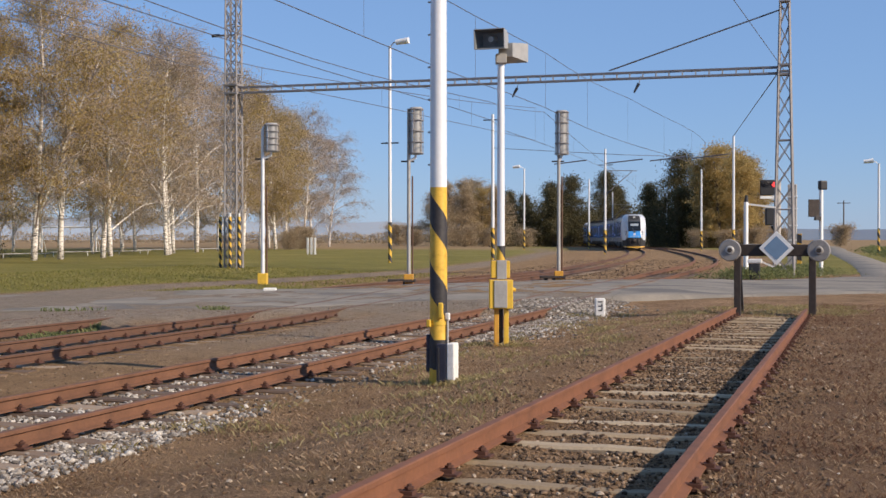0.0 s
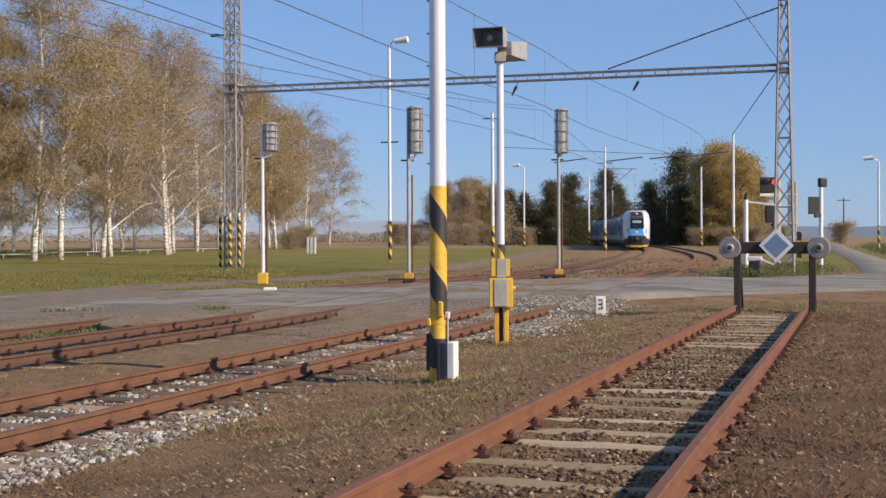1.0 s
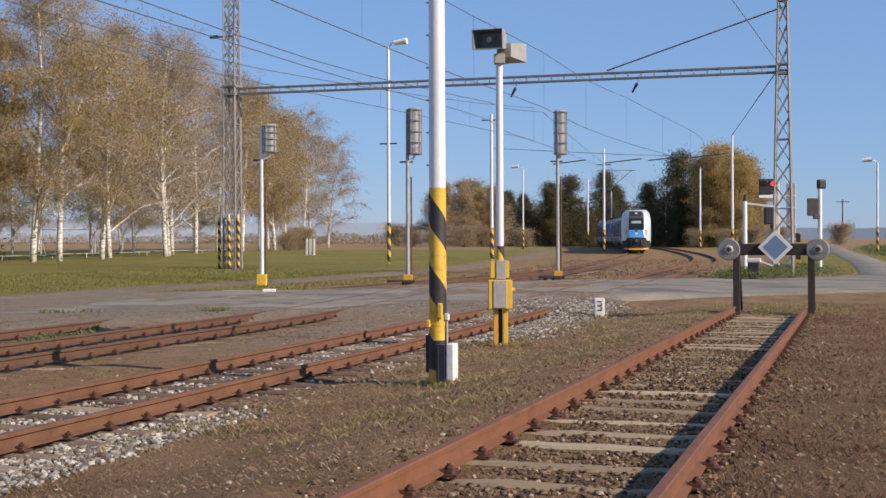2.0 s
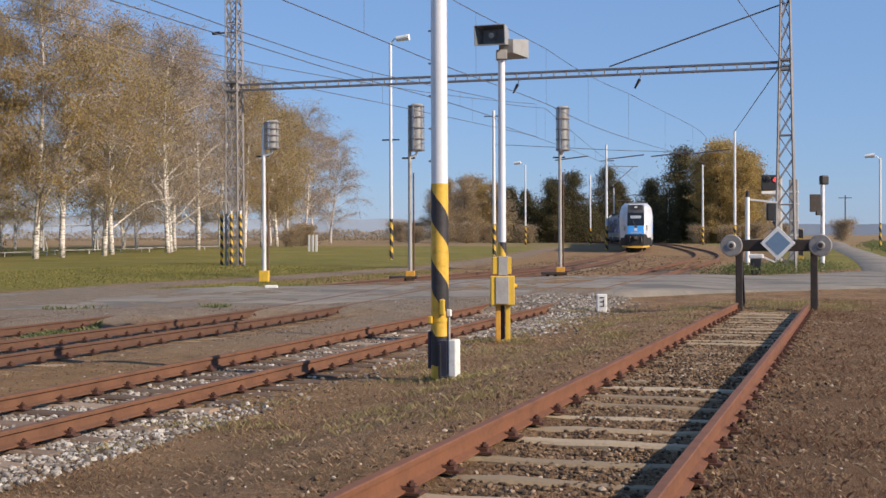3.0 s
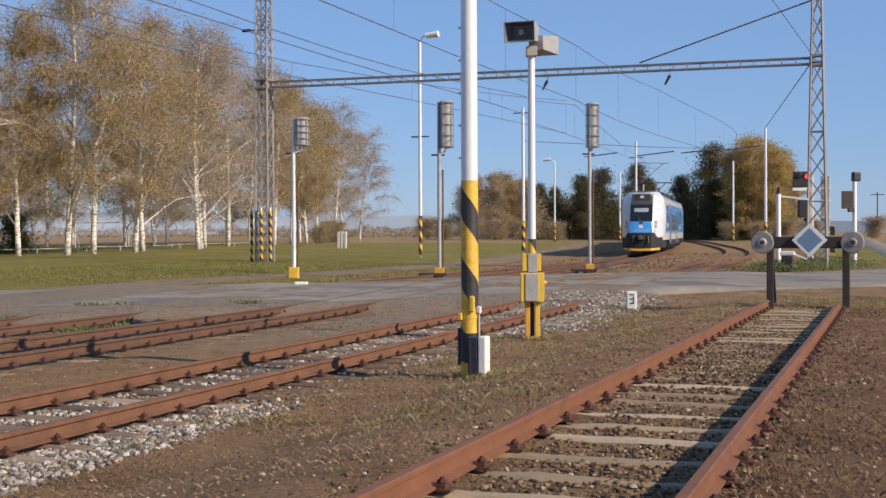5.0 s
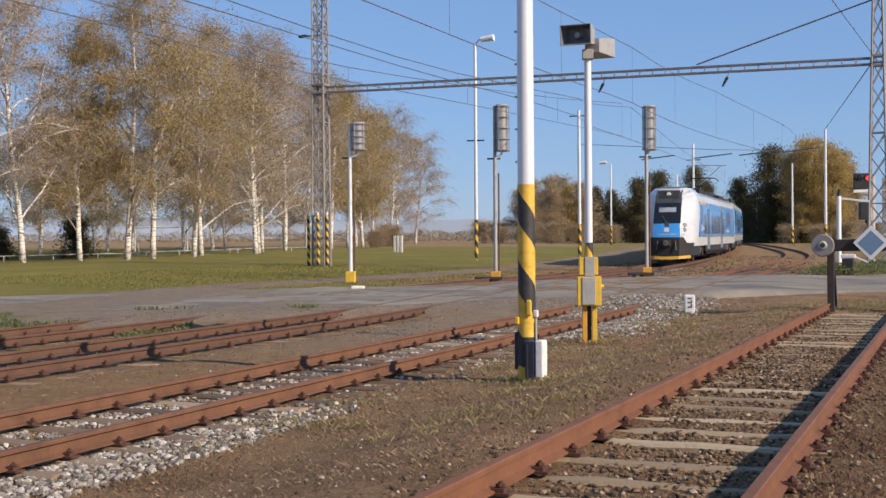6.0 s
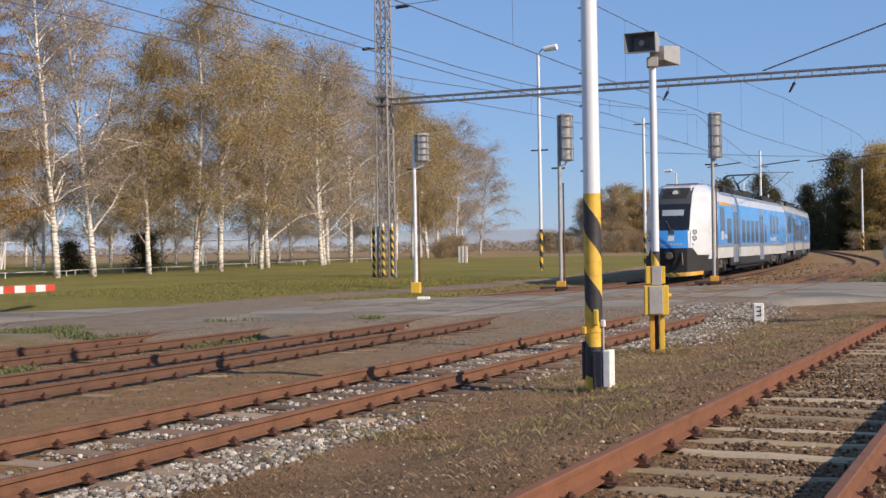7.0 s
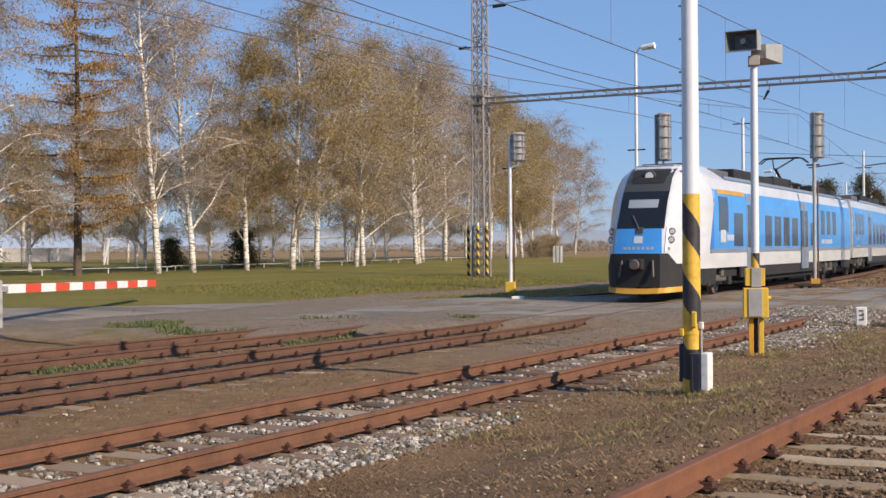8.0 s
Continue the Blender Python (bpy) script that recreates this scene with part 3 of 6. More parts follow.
def nose_y(z):
    """How far the front reaches at a height."""
    pts = [(0.30, 13.05), (0.5, 13.2), (1.3, 13.2), (2.0, 12.98), (2.9, 12.5), (3.5, 12.05), (3.85, 11.55), (4.05, 10.9)]
    for (a, ya), (b, yb) in zip(pts, pts[1:]):
        if a <= z <= b:
            return ya + (yb - ya) * (z - a) / (b - a)
    return pts[0][1] if z < 0.3 else pts[-1][1]


def half_width(z):
    return HALF if z < 2.6 else HALF - 0.17 * ((z - 2.6) / 1.0) ** 2 if z < 3.6 else max(0.7, 1.24 - 0.9 * (z - 3.6))


def front_y(x, z):
    k = min(1.0, abs(x) / half_width(z))
    return nose_y(z) - 0.14 * k * k - 0.95 * max(0.0, k - 0.55) ** 2 / 0.2025


def slim(verts):
    """Draws the cab in towards the nose."""
    return [(x * (1 - 0.16 * smooth(10.5, 12.9, y)), y, z) for x, y, z in verts]


def shell(z0, z1, cab, steps, rear=-LONG / 2, slope=0.0):
    """The body's skin as rings of constant height."""
    verts, faces = [], []
    zs = [z0 + (z1 - z0) * i / steps for i in range(steps + 1)]
    n = 0
    for z in zs:
        w = half_width(z)
        back = rear + slope * (z - z0)
        ring = [(-w, back, z)]
        if cab:
            ring.append((-w, 10.35, z))
            for k in range(-8, 9):
                x = w * math.sin(k / 8 * math.pi / 2)
                ring.append((x, max(10.4, front_y(x, z)), z))
            ring.append((w, 10.35, z))
        else:
            ring += [(-w, LONG / 2, z), (w, LONG / 2, z)]
        ring.append((w, back, z))
        n = len(ring)
        verts += ring
    for i in range(steps):
        for k in range(n):
            a, b = i * n + k, i * n + (k + 1) % n
            faces.append((a, b, b + n, a + n))
    faces.append(tuple(range(n)))
    faces.append(tuple(range(steps * n, steps * n + n))[::-1])
    me = mesh_from("shell", slim(verts) if cab else verts, faces)
    bm = bmesh.new()
    bm.from_mesh(me)
    bmesh.ops.recalc_face_normals(bm, faces=bm.faces)
    bm.to_mesh(me)
    bm.free()
    return me


def front_patch(x0, x1, z0, z1, out=0.012, taper=0.0, nx=8, nz=6):
    """A panel that follows the front, with real thickness. taper narrows it towards the top."""
    verts, faces = [], []
    for layer in (out, -0.03):
        for j in range(nz + 1):
            z = z0 + (z1 - z0) * j / nz
            for i in range(nx + 1):
                x = (x0 + (x1 - x0) * i / nx) * (1 - taper * j / nz)
                verts.append((x, front_y(x, z) + layer, z))
    w, top = nx + 1, (nx + 1) * (nz + 1)
    for j in range(nz):
        for i in range(nx):
            a = j * w + i
            faces.append((a + 1, a, a + w, a + w + 1))
    rim = [i for i in range(w)] + [j * w + nx for j in range(1, nz + 1)] + [nz * w + i for i in range(nx - 1, -1, -1)] + [j * w for j in range(nz - 1, 0, -1)]
    for a, b in zip(rim, rim[1:] + rim[:1]):
        faces.append((a, b, b + top, a + top))
    return mesh_from("patch", slim(verts), faces)


def side_panel(side, y0, y1, z0, z1, out, slant=0.0):
    """A flat panel on the body's side, standing proud by out."""
    n = 5 if z1 - z0 > 0.3 and z1 > 2.6 else 1
    verts, faces = [], []
    for layer in (out, -0.02):
        for k in range(n + 1):
            z = z0 + (z1 - z0) * k / n
            x = side * (half_width(z) + layer)
            verts += [(x, y0, z), (x, y1 - slant * k / n, z)]
    o = 2 * (n + 1)
    for k in range(n):
        a = 2 * k
        faces += [(a, a + 1, a + 3, a + 2), (a + 1, a + o + 1, a + o + 3, a + 3), (a, a + 2, a + o + 2, a + o)]
    faces += [(0, o, o + 1, 1), (2 * n, 2 * n + 1, o + 2 * n + 1, o + 2 * n)]
    if side < 0:
        faces = [f[::-1] for f in faces]
    return mesh_from("panel", verts, faces)


def build_bogie(car, y):
    bogie = part("bogie", box(-1.05, 1.05, y - 1.5, y + 1.5, 0.42, 0.66, 0.03), T_DARK, car)
    for s in (-1, 1):
        part("side_frame", box(s * 1.08, s * 1.24, y - 1.7, y + 1.7, 0.42, 0.62, 0.04), T_RIM, bogie)
        for dy in (-1.2, 1.2):
            bm = tube((s * 0.70, y + dy, 0.44), (s * 0.83, y + dy, 0.44), 0.44, 0.44, 24)
            tube((s * 0.67, y + dy, 0.44), (s * 0.72, y + dy, 0.44), 0.47, 0.47, 24, bm=bm)
            wheel = part("wheel", bm, T_RIM, bogie)
            part("axle_box", box(s * 1.1, s * 1.34, y + dy - 0.16, y + dy + 0.16, 0.3, 0.58, 0.04), T_DARK, bogie)
        for dy in (-0.55, 0.55):
            part("spring", tube((s * 1.16, y + dy, 0.58), (s * 1.16, y + dy, 0.86), 0.14, 0.14, 10), T_RIM, bogie)


def build_car(kind):
    cab = kind != "middle"
    car = thing("train_car", Matrix(), "blue and white electric train car with dark windows", "train car", "cars of the train")
    body = part("body", shell(0.85, 3.56, cab, 14), T_WHITE, car)
    body.data.shade_smooth()
    body.modifiers.new("edges", "EDGE_SPLIT").split_angle = radians(35)
    if cab:
        cap = part("cab_fairing", shell(3.555, 3.92, True, 4, 8.4, 3.4), T_WHITE, car)
        part("fairing_roof", box(-0.68, 0.68, 9.6, 10.7, 3.86, 4.0, 0.04), T_HOOD, cap)
    front = 10.6 if cab else LONG / 2 - 0.12
    # roof
    roof = bmesh.new()
    rings = []
    yf = 9.6 if cab else LONG / 2
    for y, k in ((-LONG / 2, 1.0), (yf - 1.6, 1.0), (yf - 0.5, 0.97), (yf, 0.85)):
        rings.append([roof.verts.new((x * k, y, 3.55 + h * k)) for x, h in ((-1.24, 0.0), (-1.12, 0.08), (-0.7, 0.14), (0.0, 0.17), (0.7, 0.14), (1.12, 0.08), (1.24, 0.0))])
    for a, b in zip(rings, rings[1:]):
        for i in range(6):
            roof.faces.new((a[i], b[i], b[i + 1], a[i + 1]))
    roof.faces.new(rings[0])
    roof.faces.new(rings[-1][::-1])
    bmesh.ops.recalc_face_normals(roof, faces=roof.faces)
    part("roof", roof, T_ROOF, car)
    for y0, y1, w, h in ((6.2, 8.4, 0.8, 0.29), (3.4, 6.0, 0.95, 0.40), (0.4, 3.2, 0.95, 0.34), (-2.8, 0.2, 0.95, 0.42), (-10.0, -7.0, 0.9, 0.38), (-12.7, -10.3, 0.8, 0.33)):
        unit = part("roof_unit", box(-w, w, y0, y1, 3.62, 3.66 + h, 0.05), T_ROOF if h < 0.3 else T_DARK, car)
        for k in range(4):
            yy = y0 + (y1 - y0) * (k + 0.5) / 4
            part("louvre", box(w - 0.02, w + 0.02, yy - 0.18, yy + 0.18, 3.71, 3.68 + h - 0.05), T_HOOD, unit)
    for s in (-1, 1):
        part("roof_rail", box(s * 1.06, s * 1.12, -12.6, 8.0, 3.6, 3.72), T_GREY, car)
        # skirt and underframe
        for ya, yb in ((-6.3 if cab else -7.0, 7.0), (-LONG / 2 + 0.1, -11.0)):
            part("skirt", box(s * 1.33, s * 1.385, ya, yb, 0.5, 0.86), T_DARK, car)
        # painted band and its windows and doors
        band = part("blue_band", side_panel(s, -LONG / 2 + 0.05, front, 1.42, 3.22, 0.005, 0.55 if cab else 0.0), T_BLUE, car)
        part("trim_line", side_panel(s, -LONG / 2 + 0.05, front, 1.30, 1.42, 0.006), T_GREY, car)
        if cab:
            part("yellow_stripe", side_panel(s, 6.4, 9.7, 3.10, 3.24, 0.009), T_YELLOW, car)
            part("cab_edge", side_panel(s, 10.25, 10.62, 1.42, 3.22, 0.008, 0.5), T_DEEP, car)
            part("cab_door", side_panel(s, 8.6, 9.7, 1.95, 3.02, 0.010), T_GLASS, car)
            part("window", side_panel(s, 6.8, 7.9, 1.50, 2.55, 0.010), T_GLASS, car)
            doors, low, high = (5.55, -2.9), (3.2, 1.75, 0.3, -1.15), (-6.6, -7.9, -9.2)
        else:
            doors, low, high = (6.2, -4.0), (4.2, 2.6, 1.0, -0.6, -2.2), (11.6, 10.4, 9.2, -7.2, -8.6, -10.0)
        for y in doors:
            door = part("door", side_panel(s, y - 0.72, y + 0.72, 0.62, 3.16, 0.014), T_GREY, car)
            for dy in (-0.36, 0.36):
                part("door_pane", side_panel(s, y + dy - 0.24, y + dy + 0.24, 1.45, 2.85, 0.018), T_GLASS, door)
            part("door_gap", side_panel(s, y - 0.012, y + 0.012, 0.64, 3.14, 0.0165), T_DARK, door)
        for y in low:
            part("window", side_panel(s, y - 0.5, y + 0.5, 1.50, 2.55, 0.010), T_GLASS, car)
        for y in high:
            part("window", side_panel(s, y - 0.4, y + 0.4, 1.95, 2.95, 0.010), T_GLASS, car)
        part("window", side_panel(s, -4.7, -4.1, 1.5, 2.4, 0.010), T_GLASS, car)
        # illegible lettering and emblem on the band
        for k in range(7):
            part("lettering_bar", side_panel(s, -8.6 + k * 0.34, -8.38 + k * 0.34, 1.58, 1.76, 0.011), T_WHITE, band)
        if cab:
            part("emblem", side_panel(s, 8.9, 9.5, 1.62, 2.0, 0.011), T_WHITE, band)
            for k in range(4):
                part("lettering_bar", side_panel(s, 7.98 + k * 0.21, 8.12 + k * 0.21, 1.68, 1.86, 0.011), T_WHITE, band)
    part("underframe", box(-1.25, 1.25, -LONG / 2 + 0.3, 9.0 if cab else LONG / 2 - 0.3, 0.55, 0.9, 0.02), T_DARK, car)
    part("equipment_box", box(-1.2, 1.2, -5.5, 4.5, 0.32, 0.56, 0.04), T_DARK, car)
    for y in (9.3, -8.6 if cab else -9.3):
        build_bogie(car, y)
    part("gangway", box(-0.85, 0.85, -LONG / 2 - 0.32, -LONG / 2 + 0.02, 0.9, 3.6, 0.06), T_DARK, car)
    if cab:
        tagged(car, "blue and white electric train car with raked black-glazed driver's cab")
        part("hood", front_patch(-0.80, 0.80, 3.10, 3.9, 0.016, 0.12), T_HOOD, car)
        part("visor", front_patch(-0.55, 0.55, 3.34, 3.74, 0.03, -0.12), T_DARK, car)
        lamp = part("top_lamp", tube((0, front_y(0, 3.55) - 0.02, 3.55), (0, front_y(0, 3.55) + 0.075, 3.55), 0.14, 0.12, 16), T_LAMP, car, "lit white headlamp")
        part("lamp_ring", tube((0, front_y(0, 3.55) - 0.02, 3.55), (0, front_y(0, 3.55) + 0.055, 3.55), 0.19, 0.17, 16), T_HOOD, lamp)
        screen = part("windscreen", front_patch(-0.84, 0.84, 2.02, 3.10, 0.016, 0.05), T_SCREEN, car)
        part("destination_board", front_patch(-0.52, 0.52, 2.62, 2.86, 0.02), T_SIGN, screen)
        part("wiper", bar((0.0, front_y(0, 2.0) + 0.04, 2.0), (0.25, front_y(0.2, 2.4) + 0.03, 2.4), 0.03), T_HOOD, screen)
        panel = part("nose_panel", front_patch(-0.84, 0.84, 1.30, 2.02, 0.014, 0.08), T_BLUE, car)
        part("emblem", front_patch(-0.15, 0.15, 1.6, 1.8, 0.022), T_WHITE, panel)
        for k in range(7):
            part("number_bar", front_patch(-0.56 + k * 0.16, -0.45 + k * 0.16, 1.42, 1.5, 0.02, 0, 2, 2), T_SIGN, panel)
        part("vent_flap", front_patch(-0.14, 0.14, 1.86, 2.06, 0.02), T_HOOD, panel)
        # lower front: skin, coupler, plough
        ring0, ring1 = [], []
        for k in range(-8, 9):
            x = HALF * math.sin(k / 8 * math.pi / 2)
            ring0.append((x * 0.99, front_y(x, 0.9) + 0.012, 0.36))
            ring1.append((x * 1.012, front_y(x, 0.9) + 0.026, 1.31 if abs(x) < 1.08 else 1.02))
        verts = ring0 + ring1 + [(p[0] * 0.97, 9.9, p[2]) for p in ring0] + [(p[0] * 0.98, 9.9, p[2]) for p in ring1]
        faces = [(k, k + 1, 17 + k + 1, 17 + k) for k in range(16)] + [(34 + k + 1, 34 + k, 51 + k, 51 + k + 1) for k in range(16)]
        faces += [(0, 17, 51, 34), (16, 50, 67, 33)] + [(k + 1, k, 34 + k, 34 + k + 1) for k in range(16)] + [(17 + k, 18 + k, 52 + k, 51 + k) for k in range(16)]
        part("lower_front", mesh_from("lower_front", slim(verts), faces), T_DARK, car)
        coupler = part("coupler", box(-0.22, 0.22, 12.9, 13.42, 0.84, 1.16, 0.05), T_DARK, car)
        part("coupler_face", tube((0, 13.4, 1.0), (0, 13.52, 1.0), 0.15, 0.13, 12), T_RIM, coupler)
        for s in (-1, 1):
            part("hose", tube((s * 0.45, 13.2, 1.12), (s * 0.5, 13.3, 0.65), 0.035, 0.035, 8), T_RIM, coupler)
            cluster = part("light_cluster", front_patch(s * 0.92, s * 1.16, 1.36, 2.06, 0.014, 0, 4, 4), T_WHITE, car)
            for z in (1.70, 1.94):
                y = front_y(1.04, z)
                x = 1.04 * (1 - 0.16 * smooth(10.5, 12.9, y))
                part("lamp_bezel", tube((s * (x - 0.02), y - 0.06, z), (s * (x + 0.03), y + 0.05, z), 0.105, 0.10, 16), T_HOOD, cluster)
                part("headlamp", tube((s * (x + 0.025), y + 0.04, z), (s * (x + 0.035), y + 0.062, z), 0.078, 0.07, 14), T_LENS, cluster)
            part("marker_lamp", tube((s * 0.84, front_y(1.02, 1.45) - 0.03, 1.45), (s * 0.86, front_y(1.02, 1.45) + 0.05, 1.45), 0.05, 0.05, 10), T_LENS, cluster)
        verts, faces = [], []
        for k in range(-8, 9):
            x = 1.33 * math.sin(k / 8 * math.pi / 2)
            y = front_y(x, 0.5)
            dip = 0.06 * (abs(x) / 1.33) ** 2
            verts += [(x, y + 0.12, 0.17 + dip), (x, y + 0.05, 0.32 + dip), (x, y - 0.06, 0.32 + dip), (x, y + 0.02, 0.17 + dip)]
        for k in range(16):
            o = 4 * k
            faces += [(o + i, o + (i + 1) % 4, o + 4 + (i + 1) % 4, o + 4 + i) for i in range(4)]
        faces += [(0, 1, 2, 3), (67, 66, 65, 64)]
        part("plough", mesh_from("plough", slim(verts), faces), T_YELLOW, car, "yellow plough edge under the nose")
        part("mirror_camera", box(1.40, 1.5, 10.7, 10.85, 2.7, 2.9, 0.02), T_HOOD, car)
    return car


def build_pantograph(car, y, up):
    pan = part("pantograph", box(-0.7, 0.7, y - 0.9, y + 0.9, 3.98, 4.06, 0.02), T_DARK, car)
    for s in (-1, 1):
        for dy in (-0.7, 0.7):
            part("insulator", tube((s * 0.6, y + dy, 3.68), (s * 0.6, y + dy, 4.0), 0.07, 0.05, 8), T_RIM, pan)
    knee = 4.06 + 0.55 * up
    part("lower_arm", bar((0, y - 0.7, 4.07), (0, y + 0.75, knee), 0.08), T_DARK, pan)
    for s in (-1, 1):
        part("upper_arm", bar((s * 0.06, y + 0.75, knee), (s * 0.45, y - 0.75, 4.06 + 1.05 * up), 0.045), T_DARK, pan)
    for dy in (-0.2, 0.2):
        part("collector_strip", pipe_mesh([(-0.98, 0, -0.22), (-0.78, 0, -0.03), (-0.6, 0, 0.0), (0.6, 0, 0.0), (0.78, 0, -0.03), (0.98, 0, -0.22)], (0, y - 0.8 + dy, 4.09 + 1.05 * up), 0.03), T_DARK, pan)


def pipe_mesh(points, at, radius):
    v, f = pipe([Vector(p) + Vector(at) for p in points], radius)
    return mesh_from("strand", v, f)


# nose position along the line (its y), by time
def nose_at(t):
    return 140.5 - 11.35 * t - 0.095 * t * t - 0.0185 * t ** 3


def on_line(y):
    x = main_x(y)
    return Vector((x, y, gz(x, y) + 0.162))


LENGTHS = [0.0]
for (xa, ya), (xb, yb) in zip(MAIN, MAIN[1:]):
    LENGTHS.append(LENGTHS[-1] + math.hypot(xb - xa, yb - ya))


def at_length(s):
    for i in range(len(MAIN) - 1):
        if LENGTHS[i] <= s <= LENGTHS[i + 1]:
            k = (s - LENGTHS[i]) / (LENGTHS[i + 1] - LENGTHS[i])
            x, y = MAIN[i][0] * (1 - k) + MAIN[i + 1][0] * k, MAIN[i][1] * (1 - k) + MAIN[i + 1][1] * k
            return Vector((x, y, gz(x, y) + 0.162))
    return Vector((*MAIN[-1], 0.5))


def length_of(y):
    for i in range(len(MAIN) - 1):
        if MAIN[i][1] <= y <= MAIN[i + 1][1]:
            return LENGTHS[i] + (LENGTHS[i + 1] - LENGTHS[i]) * (y - MAIN[i][1]) / (MAIN[i + 1][1] - MAIN[i][1])
    return 0.0


head_car = build_car("cab")
build_pantograph(head_car, -5.0, 1.0)
middle_car = build_car("middle")
tail_car = build_car("cab")
CARS = [(head_car, 13.2, False), (middle_car, 13.2 + 26.8, False), (tail_car, 13.2 + 53.6, True)]


def car_pose(t, back, turned):
    s = length_of(nose_at(t)) + back
    a, b = at_length(s - 9.0), at_length(s + 9.0)
    mid, d = (a + b) / 2, a - b
    yaw = math.degrees(math.atan2(-d.x, d.y))
    return pose(mid.x, mid.y, mid.z, 0, 0, yaw + (180 if turned else 0))


def motions():
    for car, back, turned in CARS:
        walk(car, [(k * 0.5, car_pose(k * 0.5, back, turned)) for k in range(17)])


# ---------------------------------------------------------------- poles, signals and masts
def striped_pole(name, x, y, height, radius, band, label, category="pole", stripe=None, top=0.8):
    """A round steel pole whose foot is painted in a black and yellow spiral."""
    base = thing(name, pose(x, y, gz(x, y) - 0.05), label, category)
    r = radius * (1 - (1 - top) * band / height)
    part("shaft", tube((0, 0, band), (0, 0, height), r, radius * top, 20), M_GALV, base, "bare grey steel shaft", True).data.shade_smooth()
    part("painted_foot", tube((0, 0, 0), (0, 0, band), radius * 1.02, r * 1.02, 20), stripe or M_STRIPE, base, "black and yellow spiral-striped foot").data.shade_smooth()
    return base


def build_front_pole():
    pole = striped_pole("steel_pole", -4.84, 14.87, 10.5, 0.108, 2.47, "grey steel pole with black and yellow striped foot", "pole", M_STRIPE_BIG, 0.8)
    for z in (2.75, 3.15, 3.55, 3.95, 4.35, 4.75):
        part("step_bolt", tube((-0.135, 0.0, z), (-0.09, 0.0, z), 0.012, 0.012, 6), M_GREYSTEEL, pole)
    part("clamp_band", tube((0, 0, 0.78), (0, 0, 0.83), 0.116, 0.116, 20), M_YELLOW, pole)
    part("clamp_lug", box(-0.11, -0.06, -0.15, -0.09, 0.76, 0.85, 0.01), M_YELLOW, pole)
    part("handle_plate", box(0.03, 0.1, -0.14, -0.1, 0.86, 1.06, 0.02), M_YELLOW, pole)
    part("dark_collar", tube((0, 0, 0.25), (0, 0, 0.6), 0.116, 0.114, 20), M_BLACK, pole)
    cab = part("switch_cabinet", box(0.035, 0.155, -0.2, -0.05, 0.1, 0.56, 0.01), M_NAVY, pole, "dark blue cabinet clamped to the pole")
    part("cabinet_edge", box(0.05, 0.075, -0.216, -0.198, 0.08, 0.52, 0.004), M_BLACK, cab)
    part("side_case", box(0.165, 0.26, -0.2, 0.0, 0.12, 0.57, 0.015), M_DIRTYWHITE, pole, "pale grey box beside the cabinet")
    part("back_case", box(-0.15, -0.105, -0.04, 0.1, 0.2, 0.66, 0.01), M_NAVY, pole)
    part("cable_stub", tube((0.2, -0.1, -0.02), (0.2, -0.1, 0.14), 0.025, 0.025, 10), M_DIRTYWHITE, pole)
    part("conduit", tube((0.125, -0.03, 0.55), (0.125, -0.03, 0.84), 0.016, 0.016, 10), M_GREYSTEEL, pole)
    part("foot_ring", tube((0, 0, 0.0), (0, 0, 0.235), 0.114, 0.113, 20), M_YELLOW, pole, "worn yellow paint at the foot")
    part("conduit_head", box(0.095, 0.155, -0.06, 0.0, 0.84, 0.93, 0.015), M_DIRTYWHITE, pole)


def horn(name, parent, m, mouth):
    """A rectangular flared loudspeaker horn that looks along its -y."""
    rings = [(-0.36, 0.265, 0.168), (-0.33, 0.262, 0.165), (-0.08, 0.225, 0.15), (0.14, 0.17, 0.13), (0.26, 0.15, 0.12)]
    bm = bmesh.new()
    vs = []
    for y, w, h in rings:
        vs.append([bm.verts.new(p) for p in ((-w, y, -h), (w, y, -h), (w, y, h), (-w, y, h))])
    for a, b in zip(vs, vs[1:]):
        for k in range(4):
            bm.faces.new((a[k], b[k], b[(k + 1) % 4], a[(k + 1) % 4]))
    bm.faces.new(vs[-1][::-1])
    inner = [[bm.verts.new(p) for p in ((-w, y, -h), (w, y, -h), (w, y, h), (-w, y, h))] for y, w, h in ((-0.36, 0.252, 0.156), (-0.12, 0.18, 0.115))]
    for k in range(4):
        bm.faces.new((vs[0][(k + 1) % 4], inner[0][(k + 1) % 4], inner[0][k], vs[0][k]))
        bm.faces.new((inner[0][(k + 1) % 4], inner[1][(k + 1) % 4], inner[1][k], inner[0][k]))
    bm.faces.new(inner[1])
    bmesh.ops.recalc_face_normals(bm, faces=bm.faces)
    bm.faces.ensure_lookup_table()
    me = mesh_of(bm, name)
    me.materials.append(M_SPEAKER)
    me.materials.append(M_SPKDARK)
    for p in me.polygons:
        if p.index >= len(me.polygons) - 5 and p.index % 2 == len(me.polygons) % 2 or p.index == len(me.polygons) - 1 or p.center.y > -0.37 and abs(p.center.x) < 0.2 and p.center.y < -0.1 and abs(p.center.z) < 0.128:
            p.material_index = 1
    ob = part(name, me, None, parent, mouth)
    ob.matrix_basis = m
    plug = part("driver_cone", tube((0, -0.26, 0), (0, -0.12, 0), 0.045, 0.075, 14), M_SPEAKER, ob)
    return ob


